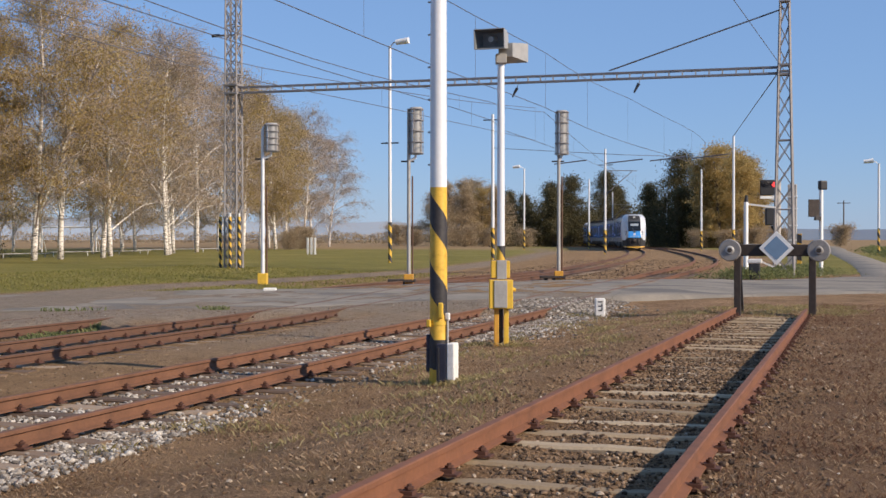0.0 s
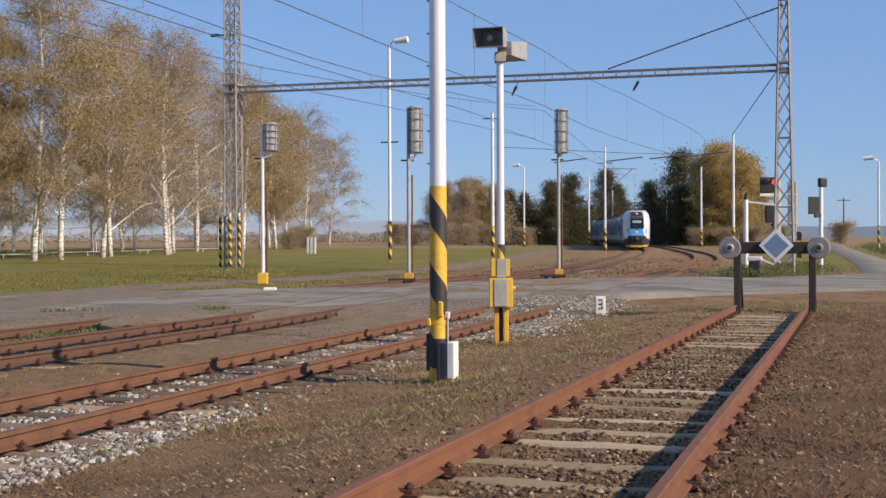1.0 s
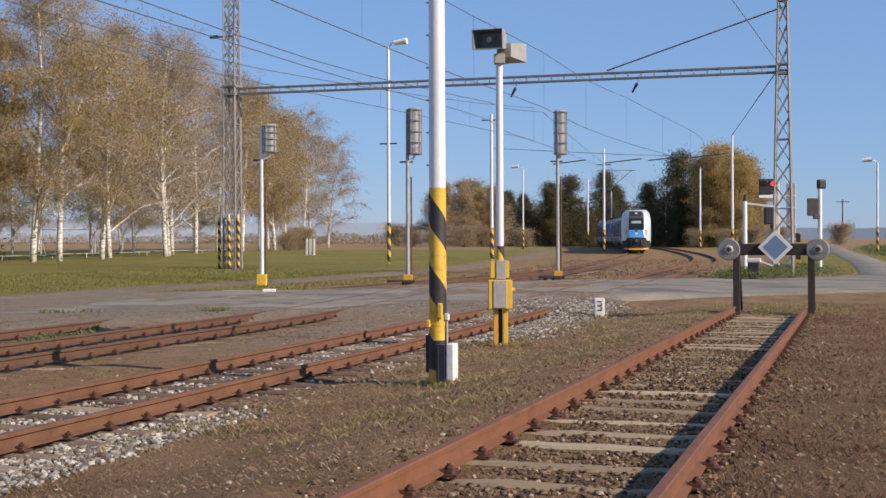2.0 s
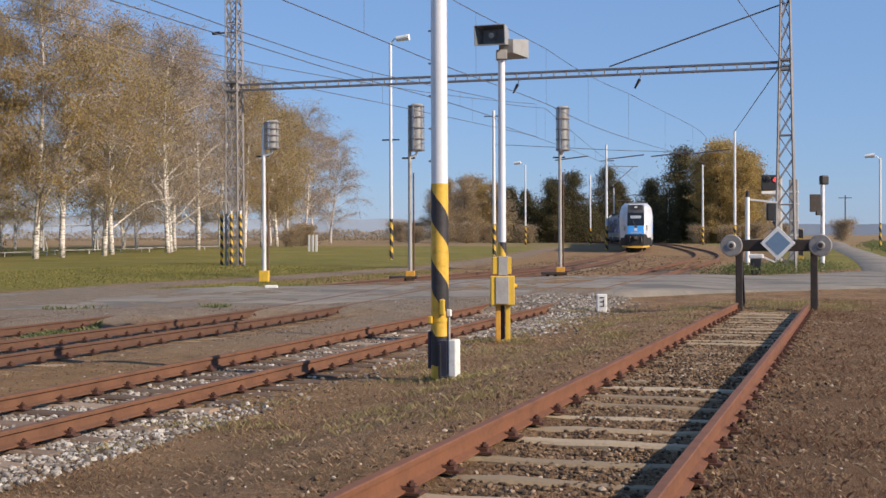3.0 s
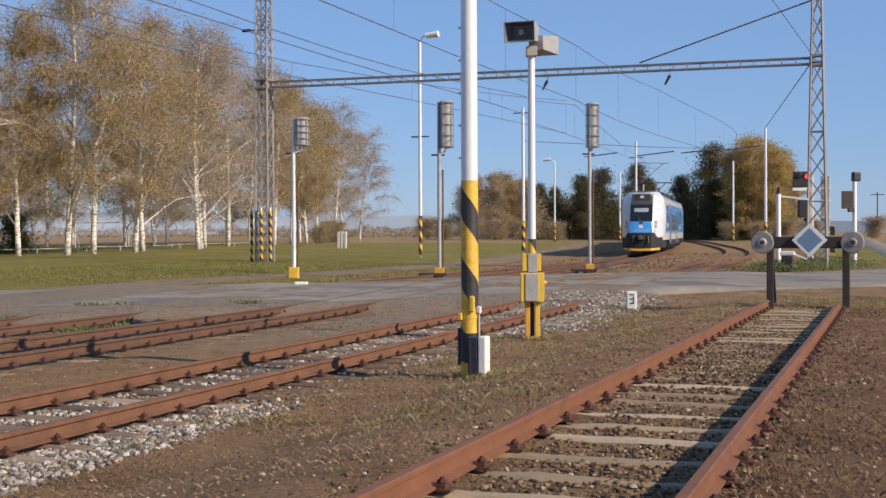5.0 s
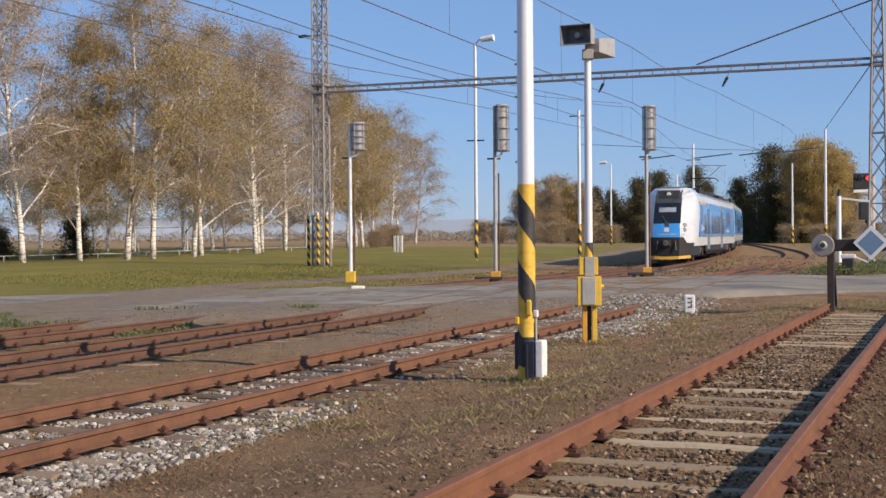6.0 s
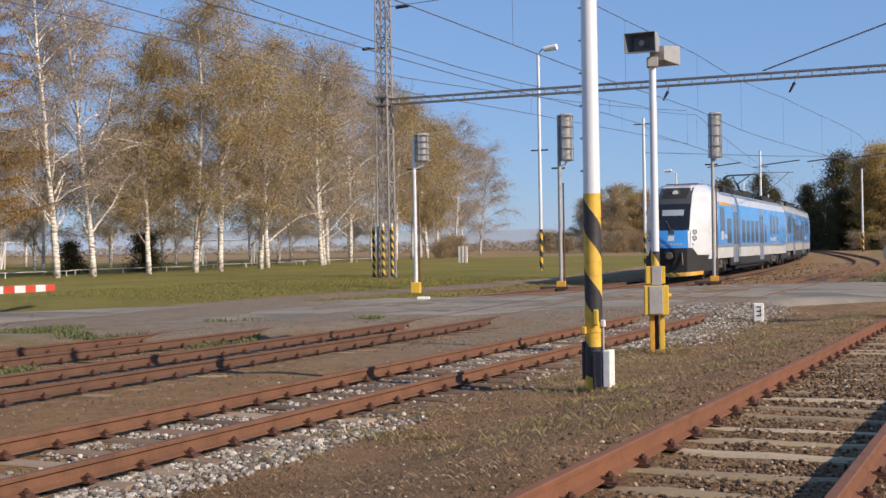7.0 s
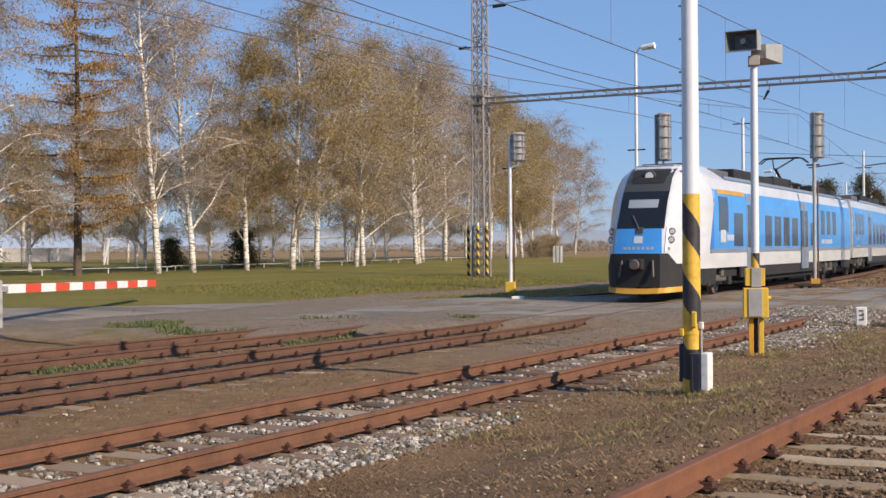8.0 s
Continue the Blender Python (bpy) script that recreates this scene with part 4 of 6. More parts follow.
def build_speaker_pole():
    x, y = -5.66, 20.80
    base = thing("loudspeaker_pole", pose(x, y, gz(x, y) - 0.03, 0, 0, 18), "thin grey pole with two horn loudspeakers and yellow cabinet", "pole")
    part("shaft", tube((0, 0, 1.55), (0, 0, 4.92), 0.066, 0.058, 16), M_GALV, base, "", True)
    part("dark_sleeve", tube((0, 0, 1.45), (0, 0, 1.72), 0.074, 0.072, 16), M_STRIPE, base)
    for s in (-0.075, 0.09):
        part("foot_post", box(s - 0.04, s + 0.04, -0.045, 0.045, 0, 0.75, 0.008), M_YELLOW if s > 0 else M_ORANGE, base)
    part("dark_back_post", box(-0.03, 0.04, 0.05, 0.1, 0.0, 1.5, 0.006), M_BLACK, base)
    cab = part("lower_cabinet", box(-0.20, 0.20, -0.14, 0.12, 0.66, 1.15, 0.012), M_YELLOW, base, "yellow cabinet with grey door")
    part("cabinet_door", box(-0.12, 0.10, -0.158, -0.138, 0.68, 1.14, 0.006), M_GREYSTEEL, cab)
    part("lock", tube((0.2, -0.02, 0.98), (0.25, -0.02, 0.98), 0.035, 0.03, 10), M_YELLOW, cab)
    up = part("upper_cabinet", box(-0.17, 0.15, -0.10, 0.10, 1.18, 1.47, 0.012), M_YELLOW, base)
    part("upper_door", box(-0.07, 0.09, -0.118, -0.098, 1.16, 1.48, 0.006), M_GREYSTEEL, up)
    part("bracket", box(-0.09, 0.09, -0.11, 0.11, 4.80, 4.96, 0.01), M_GREYSTEEL, base)
    horn("front_horn", base, pose(-0.10, -0.16, 5.17, 4, 0, -20), "grey horn with dark mouth")
    horn("side_horn", base, pose(0.16, 0.16, 5.03, 0, 0, 156) @ Matrix.Diagonal((0.85, 0.8, 0.95, 1)), "grey horn with dark mouth")


def build_signal(x, y, height, head_h, reach, hook=False):
    """A light signal seen from behind: post, platform, head with guard hoops."""
    base = thing("railway_signal", pose(x, y, gz(x, y) - 0.02, 0, 0, 16), "grey light signal on a slim post, seen from behind", "railway signal", "light signals")
    part("foundation_box", box(-0.17, 0.17, -0.17, 0.17, 0.0, 0.42, 0.02), M_ORANGE if not hook else M_YELLOW, base, "yellow painted foot box")
    part("post", tube((0, 0, 0.35), (0, 0, height - (0.25 if hook else 0.0)), 0.072, 0.06, 14), M_GREYSTEEL if not hook else M_GALV, base, "", True)
    part("cable_post", tube((0.13, 0.06, 0.35), (0.13, 0.06, height * 0.62), 0.03, 0.03, 8), M_RUSTFAR, base)
    if not hook:
        part("platform", box(-0.75, 0.26, -0.30, 0.26, 0.13, 0.23, 0.015), M_TAR, base)
        for xx in (-0.5, -0.2):
            part("platform_foot", box(xx - 0.06, xx + 0.06, -0.2, 0.2, -0.16, 0.14), M_TAR, base)
    part("cross_bar", box(-0.28, 0.2, -0.03, 0.03, height - head_h - 0.28, height - head_h - 0.22), M_BLACK, base)
    head = part("head", tube((reach, 0.0, height - head_h), (reach, 0.0, height), 0.225, 0.225, 20), M_SIGNALHEAD, base, "weathered grey round signal housing", True)
    part("head_cap", tube((reach, 0.0, height), (reach, 0.0, height + 0.05), 0.25, 0.2, 20), M_GREYSTEEL, head)
    ring = [2 * math.pi * j / 16 for j in range(17)]
    for k in range(5):
        z = height - 0.03 - (head_h - 0.08) * k / 4
        part("guard_hoop", pipe_mesh([(reach + 0.27 * math.cos(a), 0.27 * math.sin(a), z) for a in ring], (0, 0, 0), 0.02), M_MASTSTEEL, head)
    for k in range(6):
        w = 2 * math.pi * (k + 0.3) / 6
        x, y = reach + 0.27 * math.cos(w), 0.27 * math.sin(w)
        part("guard_bar", pipe_mesh([(x, y, height), (x, y, height - head_h)], (0, 0, 0), 0.014), M_MASTSTEEL, head)
    part("back_rib", box(reach - 0.14, reach - 0.09, -0.235, -0.18, height - head_h, height, 0.01), M_GALV, head)
    if hook:
        pts = [(0, 0, height - 0.3)] + [(0.16 - 0.16 * math.cos(a), 0, height - 0.25 + 0.2 * math.sin(a)) for a in [math.pi / 2 * j / 5 for j in range(6)]] + [(reach, 0, height - 0.05)]
        part("bent_arm", pipe_mesh(pts, (0, 0, 0), 0.055), M_GALV, base)
    part("cable_duct", pipe_mesh([(reach, -0.02, height - head_h + 0.05), (reach - 0.02, -0.02, height - head_h - 0.12), (0.0, 0.0, height - head_h - 0.25)], (0, 0, 0), 0.05), M_GALV, head)


def lattice_mast(name, x, y, height, w0, w1, mat, label, turn=0.0, panel=0.75):
    base = thing(name, pose(x, y, gz(x, y) - 0.05, 0, 0, turn), label, "mast", "portal masts")
    for sx in (-1, 1):
        for sy in (-1, 1):
            part("leg", bar((sx * w0 / 2, sy * w0 / 2, 0), (sx * w1 / 2, sy * w1 / 2, height), 0.075), mat, base)
    n = int(height / panel)
    for face in range(4):
        q = Matrix.Rotation(face * math.pi / 2, 4, "Z")
        for k in range(n):
            za, zb = height * k / n, height * (k + 1) / n
            wa, wb = w0 + (w1 - w0) * k / n, w0 + (w1 - w0) * (k + 1) / n
            a = [q @ Vector((s * wa / 2, -wa / 2, za)) for s in (-1, 1)]
            b = [q @ Vector((s * wb / 2, -wb / 2, zb)) for s in (-1, 1)]
            part("lacing_bar", bar(a[0], b[1], 0.035), mat, base)
            part("lacing_bar", bar(a[1], b[0], 0.035), mat, base)
            if k % 3 == 2:
                part("tie_bar", bar(b[0], b[1], 0.05), mat, base)
    part("cap_plate", box(-w1 / 2 - 0.06, w1 / 2 + 0.06, -w1 / 2 - 0.06, w1 / 2 + 0.06, height - 0.02, height + 0.04), mat, base)
    return base


MAST_L, MAST_R, BEAM_Z = Vector((-28.65, 55.8, 0)), Vector((-2.77, 56.57, 0)), 9.0


def build_portal():
    left = lattice_mast("portal_mast", MAST_L.x, MAST_L.y, 14.2, 0.66, 0.55, M_MASTSTEEL, "tall weathered steel lattice mast carrying a beam")
    right = lattice_mast("portal_mast", MAST_R.x, MAST_R.y, 11.9, 0.84, 0.36, M_MASTSTEEL, "tapered steel lattice mast carrying a beam", 0, 0.95)
    for ob, w in ((left, 0.36), (right, 0.27)):
        for dz in (-0.2, 0.2):
            z = BEAM_Z - gz(*ob.matrix_basis.translation.xy) + dz
            part("beam_seat", box(-w, w, -w, w, z - 0.04, z + 0.04), M_MASTSTEEL, ob)
    part("insulator_arm", box(-0.95, 0.3, -0.04, 0.04, 11.35, 11.43), M_MASTSTEEL, left)
    part("insulator", tube((-1.15, 0, 11.4), (-0.75, 0, 11.4), 0.08, 0.08, 10), M_BLACK, left)
    # striped foot guards
    for dx, dy in ((-0.62, -0.2), (0.02, -0.42), (0.45, -0.3)):
        g = thing("guard_post", pose(MAST_L.x + dx, MAST_L.y + dy, gz(MAST_L.x, MAST_L.y) - 0.05), "slim black and yellow striped guard post by the mast", "post", "guard posts")
        part("post_body", tube((0, 0, 0), (0, 0, 2.55), 0.075, 0.075, 12), M_STRIPE_FINE, g)
        part("post_cap", tube((0, 0, 2.55), (0, 0, 2.72), 0.065, 0.05, 12), M_DIRTYWHITE, g)
    # beam
    d = MAST_R - MAST_L
    beam = thing("portal_beam", Matrix(), "long grey steel lattice beam spanning the tracks", "beam")
    a, b = MAST_L + Vector((0.3, 0, BEAM_Z - 0.1)), MAST_R + Vector((-0.3, 0, BEAM_Z - 0.06))
    for dz in (-0.13, 0.13):
        part("chord", bar(a + Vector((0, -0.15, dz)), b + Vector((0, -0.15, dz)), 0.07), M_BEAMSTEEL, beam)
        part("chord", bar(a + Vector((0, 0.15, dz)), b + Vector((0, 0.15, dz)), 0.07), M_BEAMSTEEL, beam)
    n = 44
    for k in range(n + 1):
        p = a.lerp(b, k / n)
        part("web_bar", bar(p + Vector((0, -0.15, -0.13)), p + Vector((0, -0.15, 0.13)), 0.055), M_GREYSTEEL, beam)
        if k < n:
            p2 = a.lerp(b, (k + 1) / n)
            part("plan_brace", bar(p + Vector((0, -0.15 if k % 2 else 0.15, 0.15)), p2 + Vector((0, 0.15 if k % 2 else -0.15, 0.15)), 0.03), M_BEAMSTEEL, beam)
    for x in (-14.75, -9.2):
        part("suspension_insulator", tube((x, 56.2, BEAM_Z - 0.85), (x + 0.22, 56.2, BEAM_Z - 0.45), 0.04, 0.075, 10), M_BLACK, beam)
        part("hanger", bar((x + 0.22, 56.2, BEAM_Z - 0.46), (x + 0.3, 56.2, BEAM_Z - 0.12), 0.03), M_MASTSTEEL, beam)


def strand(points, radius):
    return mesh_from("strand", *pipe(points, radius, 5))


def build_overhead_line(line, label, z_carry=7.45, z_wire=5.85, y0=-20, y1=118, slack=0.75):
    """Carrying cable, contact wire and droppers over a track."""
    base = thing("overhead_line", Matrix(), label, "overhead wire", "overhead lines")
    pts = [p for p in line if y0 <= p[1] <= y1]
    def sag(y):
        k = ((y - 56.2) / 60.0) % 1.0
        return 1.5 * 4 * k * (1 - k)
    low = [(x, y, gz(x, max(28, y)) + z_wire) for x, y in pts]
    high = [(x, y, gz(x, max(28, y)) + z_carry + 0.6 - sag(y) * slack) for x, y in pts]
    # even steps
    def even(seq, step):
        out, ys = [], np.arange(seq[0][1], seq[-1][1], step)
        xs, zs, yy = [p[0] for p in seq], [p[2] for p in seq], [p[1] for p in seq]
        return [(float(np.interp(v, yy, xs)), float(v), float(np.interp(v, yy, zs))) for v in ys]
    low = even(low, 4.0)
    high = [(x, y, gz(x, max(28, y)) + z_carry + 0.6 - sag(y) * slack) for x, y, z in low]
    part("contact_wire", strand(low, 0.011), M_WIRE, base)
    part("carrying_cable", strand(high, 0.011), M_WIRE, base)
    for (x, y, za), (_, _, zb) in zip(low[1::2], high[1::2]):
        if zb > za + 0.1:
            part("dropper", strand([(x, y, za), (x, y, zb)], 0.004), M_WIRE, base)


def build_cross_wires():
    base = thing("cross_wire", Matrix(), "thin dark span wires between the masts", "wire")
    z0 = 11.55
    top_r = MAST_R + Vector((0, 0, 11.7))
    left_top = MAST_L + Vector((0, 0, 13.2))
    part("anchor_wire", strand([MAST_R + Vector((-7.6, -0.1, BEAM_Z + 0.2)), top_r + Vector((0, 0, -0.1))], 0.035), M_WIRE, base)
    part("feeder_wire", strand([left_top + Vector((0.3, -0.3, 0.3)), (-14.0, 52.0, 13.2), (-2.0, 47.0, 13.4)], 0.018), M_WIRE, base)
    part("feeder_insulator", tube(left_top + Vector((0.9, -0.3, 0.25)), left_top + Vector((1.6, -0.35, 0.24)), 0.09, 0.06, 10), M_BLACK, base)
    part("stay_wire", strand([MAST_R + Vector((-0.3, 0, BEAM_Z - 0.2)), (-9.76, 112.3, 10.6)], 0.026), M_WIRE, base)
    part("stay_wire", strand([top_r + Vector((0.1, 0, 0)), (-3.5, 40.0, 14.0), (-4.2, 20.0, 16.5)], 0.02), M_WIRE, base)
    part("stay_wire", strand([(-4.4, 40.2, 10.4), top_r + Vector((0.0, 0, -2.8))], 0.015), M_WIRE, base)
    for p in ((-3.4, 46.0, 10.95),):
        part("egg_insulator", tube(Vector(p), Vector(p) + Vector((0.08, -0.1, -0.4)), 0.13, 0.09, 10), M_BLACK, base)
    for x, y, l in ((-19.3, 90.0, 2.4), (-12.0, 88.0, 2.6), (-9.0, 86.0, 2.4), (-15.4, 90.0, 2.6)):
        part("register_arm", strand([(x - l / 2, y, 6.95 + gz(x, y)), (x + l / 2, y, 7.2 + gz(x, y))], 0.045), M_WIRE, base)
    part("head_span", strand([(-24.1, 86.4, 8.1), (-15, 87.5, 7.5), (-9.0, 99.0, 7.9), (-9.76, 112.4, 9.6)], 0.02), M_WIRE, base)


def lamp_post(x, y, height, arm, label, band=2.4, bars=()):
    base = striped_pole("street_lamp", x, y, height, 0.11, band, label, "street lamp")
    tip = height + 0.25
    part("arm", pipe_mesh([(0, 0, height - 0.1), (arm * 0.3, 0, height + 0.18), (arm, 0, tip)], (0, 0, 0), 0.045), M_GALV, base)
    part("lamp_head", tube((arm - 0.35, 0, tip - 0.06), (arm + 0.45, 0, tip + 0.02), 0.16, 0.2, 12), M_WHITE, base, "white lamp head")
    for z in bars:
        part("cross_bar", box(-0.55, 0.55, -0.04, 0.04, z - 0.04, z + 0.04), M_BLACK, base)
    return base


def catenary_mast(x, y, height, label, arm=0.0, bars=(), band=2.3):
    base = striped_pole("catenary_mast", x, y, height, 0.13, band, label, "mast", top=0.75)
    base["group"] = "catenary masts"
    if arm:
        part("bracket_tube", bar((0, 0, height - 2.0), (arm, 0, height - 2.1), 0.06), M_MASTSTEEL, base)
        part("bracket_stay", bar((arm * 0.85, 0, height - 2.1), (0, 0, height - 4.3), 0.06), M_MASTSTEEL, base)
        part("insulator", tube((0.15, 0, height - 4.2), (0.55, 0, height - 3.9), 0.09, 0.09, 8), M_BLACK, base)
    for z in bars:
        part("cross_bar", box(-0.7, 0.7, -0.04, 0.04, z - 0.035, z + 0.035), M_BLACK, base)


build_front_pole()
build_speaker_pole()
build_signal(-15.33, 43.6, 6.42, 1.66, 0.26)
build_signal(-11.09, 49.5, 6.74, 1.72, 0.12)
build_signal(-20.39, 42.0, 5.82, 1.0, 0.32, True)
build_portal()
build_overhead_line(straight(-9.4, -22, 40, 2.0) + [(p[0] - 2.0 * (1 - smooth(45, 80, p[1])), p[1]) for p in LOOP if p[1] > 45], "contact wire and carrying cable over the side track", 7.3, 5.9, -20, 118, 0.2)
build_overhead_line(straight(-12.3, -22, 44, 2.0) + [p for p in MAIN if p[1] > 45], "contact wire and carrying cable over the main track", 6.8, 5.93, -20, 118, 0.85)
build_overhead_line(straight(-15.7, -22, 30, 2.0) + [p for p in YARD if p[1] > 31], "contact wire and carrying cable over the yard track", 7.0, 6.12, -20, 59)
build_cross_wires()
lamp_post(-26.7, 72.5, 13.2, 0.75, "tall lamp post with striped foot on the lawn", 2.5, (7.3,))
lamp_post(-36.8, 145.7, 9.6, -1.0, "far lamp post beside the path")
lamp_post(2.2, 116.3, 8.0, -0.9, "distant lamp post by the road")
catenary_mast(-24.1, 86.4, 10.3, "slim steel mast with cross bar near its top", 0.0, (9.9,))
catenary_mast(-22.0, 118.0, 9.9, "overhead line mast with bracket arm", 3.0, (8.4,))
catenary_mast(-16.9, 152.0, 9.6, "plain overhead line mast before the woods")
catenary_mast(-9.76, 112.4, 10.4, "tall overhead line mast beside the curve")
catenary_mast(-27.7, 201.0, 8.6, "far overhead line mast in the woods' shade")
catenary_mast(-33.5, 168.0, 9.4, "far overhead line mast with bracket", 2.6)
catenary_mast(-37.0, 205.0, 9.0, "far overhead line mast with bracket", 2.6)


def build_utility_pole(x, y):
    base = thing("utility_pole", pose(x, y, gz(x, y)), "distant wooden utility pole with crossarm", "pole")
    part("shaft", tube((0, 0, 0), (0, 0, 9.2), 0.16, 0.12, 8), M_BARKDARK, base)
    part("crossarm", box(-1.3, 1.3, -0.06, 0.06, 8.6, 8.75), M_BARKDARK, base)


build_utility_pole(-1.6, 272.0)


# ---------------------------------------------------------------- buffer stop
def build_buffer_stop():
    base = thing("buffer_stop", pose(-1.62, 28.95, 0.02), "old buffer stop with grey discs and white diamond plate", "buffer stop")
    for s in (-1, 1):
        post = part("post", box(s * 0.80 - 0.075, s * 0.80 + 0.075, -0.09, 0.09, -0.1, 1.48, 0.012), M_TAR, base)
        part("back_strut", bar((s * 0.80, 0.1, 1.15), (s * 0.80, 0.95, -0.1), 0.13), M_TAR, base)
        part("buffer_stem", tube((s * 0.94, -0.05, 1.40), (s * 0.94, -0.34, 1.40), 0.11, 0.1, 16), M_TAR, base)
        disc = part("buffer_disc", tube((s * 0.94, -0.34, 1.40), (s * 0.94, -0.40, 1.40), 0.245, 0.225, 28), M_DISC, base, "worn grey round buffer disc")
        part("disc_boss", tube((s * 0.94, -0.40, 1.40), (s * 0.94, -0.425, 1.40), 0.1, 0.075, 20), M_GREYSTEEL if s < 0 else M_DISC, disc)
        part("disc_dimple", tube((s * 0.94, -0.425, 1.40), (s * 0.94, -0.43, 1.40), 0.05, 0.05, 16), M_TAR, disc)
    part("cross_beam", box(-0.98, 0.98, -0.06, 0.14, 1.27, 1.53, 0.02), M_TAR, base)
    q = Matrix.Translation((0.04, -0.12, 1.45)) @ Matrix.Rotation(math.pi / 4, 4, "Y")
    for size, y0, y1, mat, nm in ((0.265, 0.0, 0.02, M_WHITE, "diamond_plate"), (0.19, -0.006, 0.01, M_PLATEBLUE, "diamond_face")):
        bm = box(-size, size, y0, y1, -size, size, 0.004)
        bm.transform(q)
        ob = part(nm, bm, mat, base, "white-edged diamond marker plate" if nm == "diamond_plate" else "blue-grey diamond face")
    return base


build_buffer_stop()


# ---------------------------------------------------------------- level crossing gear
def build_crossing():
    sig = thing("crossing_signal", pose(-3.56, 59.2, -0.28, 0, 0, 15) @ Matrix.Scale(1.15, 4), "level crossing warning light with one red lamp lit", "crossing signal")
    part("post", tube((0.36, 0.1, 0.0), (0.36, 0.1, 4.0), 0.12, 0.11, 14), M_CONCRETE, sig)
    part("backboard", box(-0.36, 0.36, -0.03, 0.03, 3.42, 4.03, 0.03), M_BLACK, sig, "black backboard")
    part("white_edge_plate", box(-0.36, 0.30, -0.04, 0.0, 3.28, 3.39, 0.01), M_WHITE, sig)
    for x, mat, nm in ((0.19, glowing("red_lamp_glow", (1.0, 0.07, 0.06), 1.2), "lit_red_lamp"), (-0.17, M_BLACK, "dark_lamp")):
        lamp = part(nm, tube((x, -0.05, 3.85), (x, -0.02, 3.85), 0.105, 0.105, 18), mat, sig)
        part("lamp_hood", mesh_from("lamp_hood", *pipe([(x + 0.12 * math.cos(a), -0.12, 3.85 + 0.12 * math.sin(a)) for a in [math.pi * j / 8 for j in range(9)]], 0.03, 5)), M_BLACK, lamp)
    rear = part("lower_unit", box(-0.16, 0.22, -0.16, 0.1, 2.24, 2.92, 0.04), M_BLACK, sig)
    part("unit_edge", box(0.23, 0.30, -0.12, 0.02, 2.2, 2.95, 0.01), M_DIRTYWHITE, rear)
    part("unit_bracket", bar((0.1, 0.0, 2.2), (0.36, 0.1, 1.9), 0.09), M_BLACK, sig)
    for x, y, h, w, nm in ((-2.37, 54.9, 3.95, 0.18, "concrete_post"),):
        p = thing(nm, pose(x * 1.12, y * 1.12, -0.2) @ Matrix.Scale(1.12, 4), "grey concrete post beside the lattice mast", "post")
        part("shaft", box(-w, w, -w, w, -0.05, h, 0.02), M_CONCRETE, p)
        for z in (1.6, 2.2, 2.9, 3.4):
            part("strap", box(-w - 0.02, w + 0.02, -w - 0.02, w + 0.02, z, z + 0.07), M_DIRTYWHITE, p)
        part("striped_foot", box(w + 0.02, w + 0.2, -w, w, 0.0, 1.9), M_STRIPE, p)
    a = thing("barrier_post", pose(-4.29, 55.4, -0.26) @ Matrix.Scale(1.15, 4), "white steel post with a thin side arm", "post")
    part("shaft", tube((0, 0, 0), (0, 0, 3.05), 0.09, 0.085, 14), M_WHITE, a)
    part("top_lamp", tube((0.0, 0, 3.03), (0.02, 0, 3.3), 0.08, 0.05, 10), M_BLACK, a)
    part("side_arm", bar((0, 0, 2.98), (1.05, 0.2, 2.85), 0.06), M_DIRTYWHITE, a)
    part("side_arm", bar((0, 0, 1.5), (1.0, 0.2, 1.45), 0.03), M_GREYSTEEL, a)
    b = thing("sign_post", pose(-1.33, 60.0, -0.26, 0, 0, 30) @ Matrix.Scale(1.15, 4), "white post with a grey sign seen from behind", "sign")
    part("shaft", tube((0, 0, 0), (0, 0, 3.62), 0.085, 0.08, 14), M_WHITE, b)
    part("lamp_cluster", box(-0.1, 0.22, -0.12, 0.12, 3.62, 3.98, 0.05), M_BLACK, b)
    part("sign_back", box(-0.56, -0.1, -0.05, 0.0, 2.55, 3.24, 0.015), M_TAR, b)
    part("sign_bracket", box(-0.3, -0.05, -0.1, 0.02, 2.42, 2.58, 0.01), M_BLACK, b)
    c = thing("relay_box", pose(-3.75, 53.4, -0.42) @ Matrix.Scale(1.28, 4), "small dark drive box with white cap", "relay box")
    part("case", box(-0.2, 0.14, -0.12, 0.12, 0.3, 0.85, 0.03), M_BLACK, c)
    part("cap", box(-0.24, 0.2, -0.14, 0.14, 0.86, 1.0, 0.03), M_DIRTYWHITE, c)
    part("leg", tube((-0.02, 0, -0.05), (-0.02, 0, 0.32), 0.06, 0.05, 10), M_GREYSTEEL, c)
    part("arm", bar((0.1, 0, 0.95), (0.55, 0.05, 0.75), 0.05), M_DIRTYWHITE, c)


build_crossing()


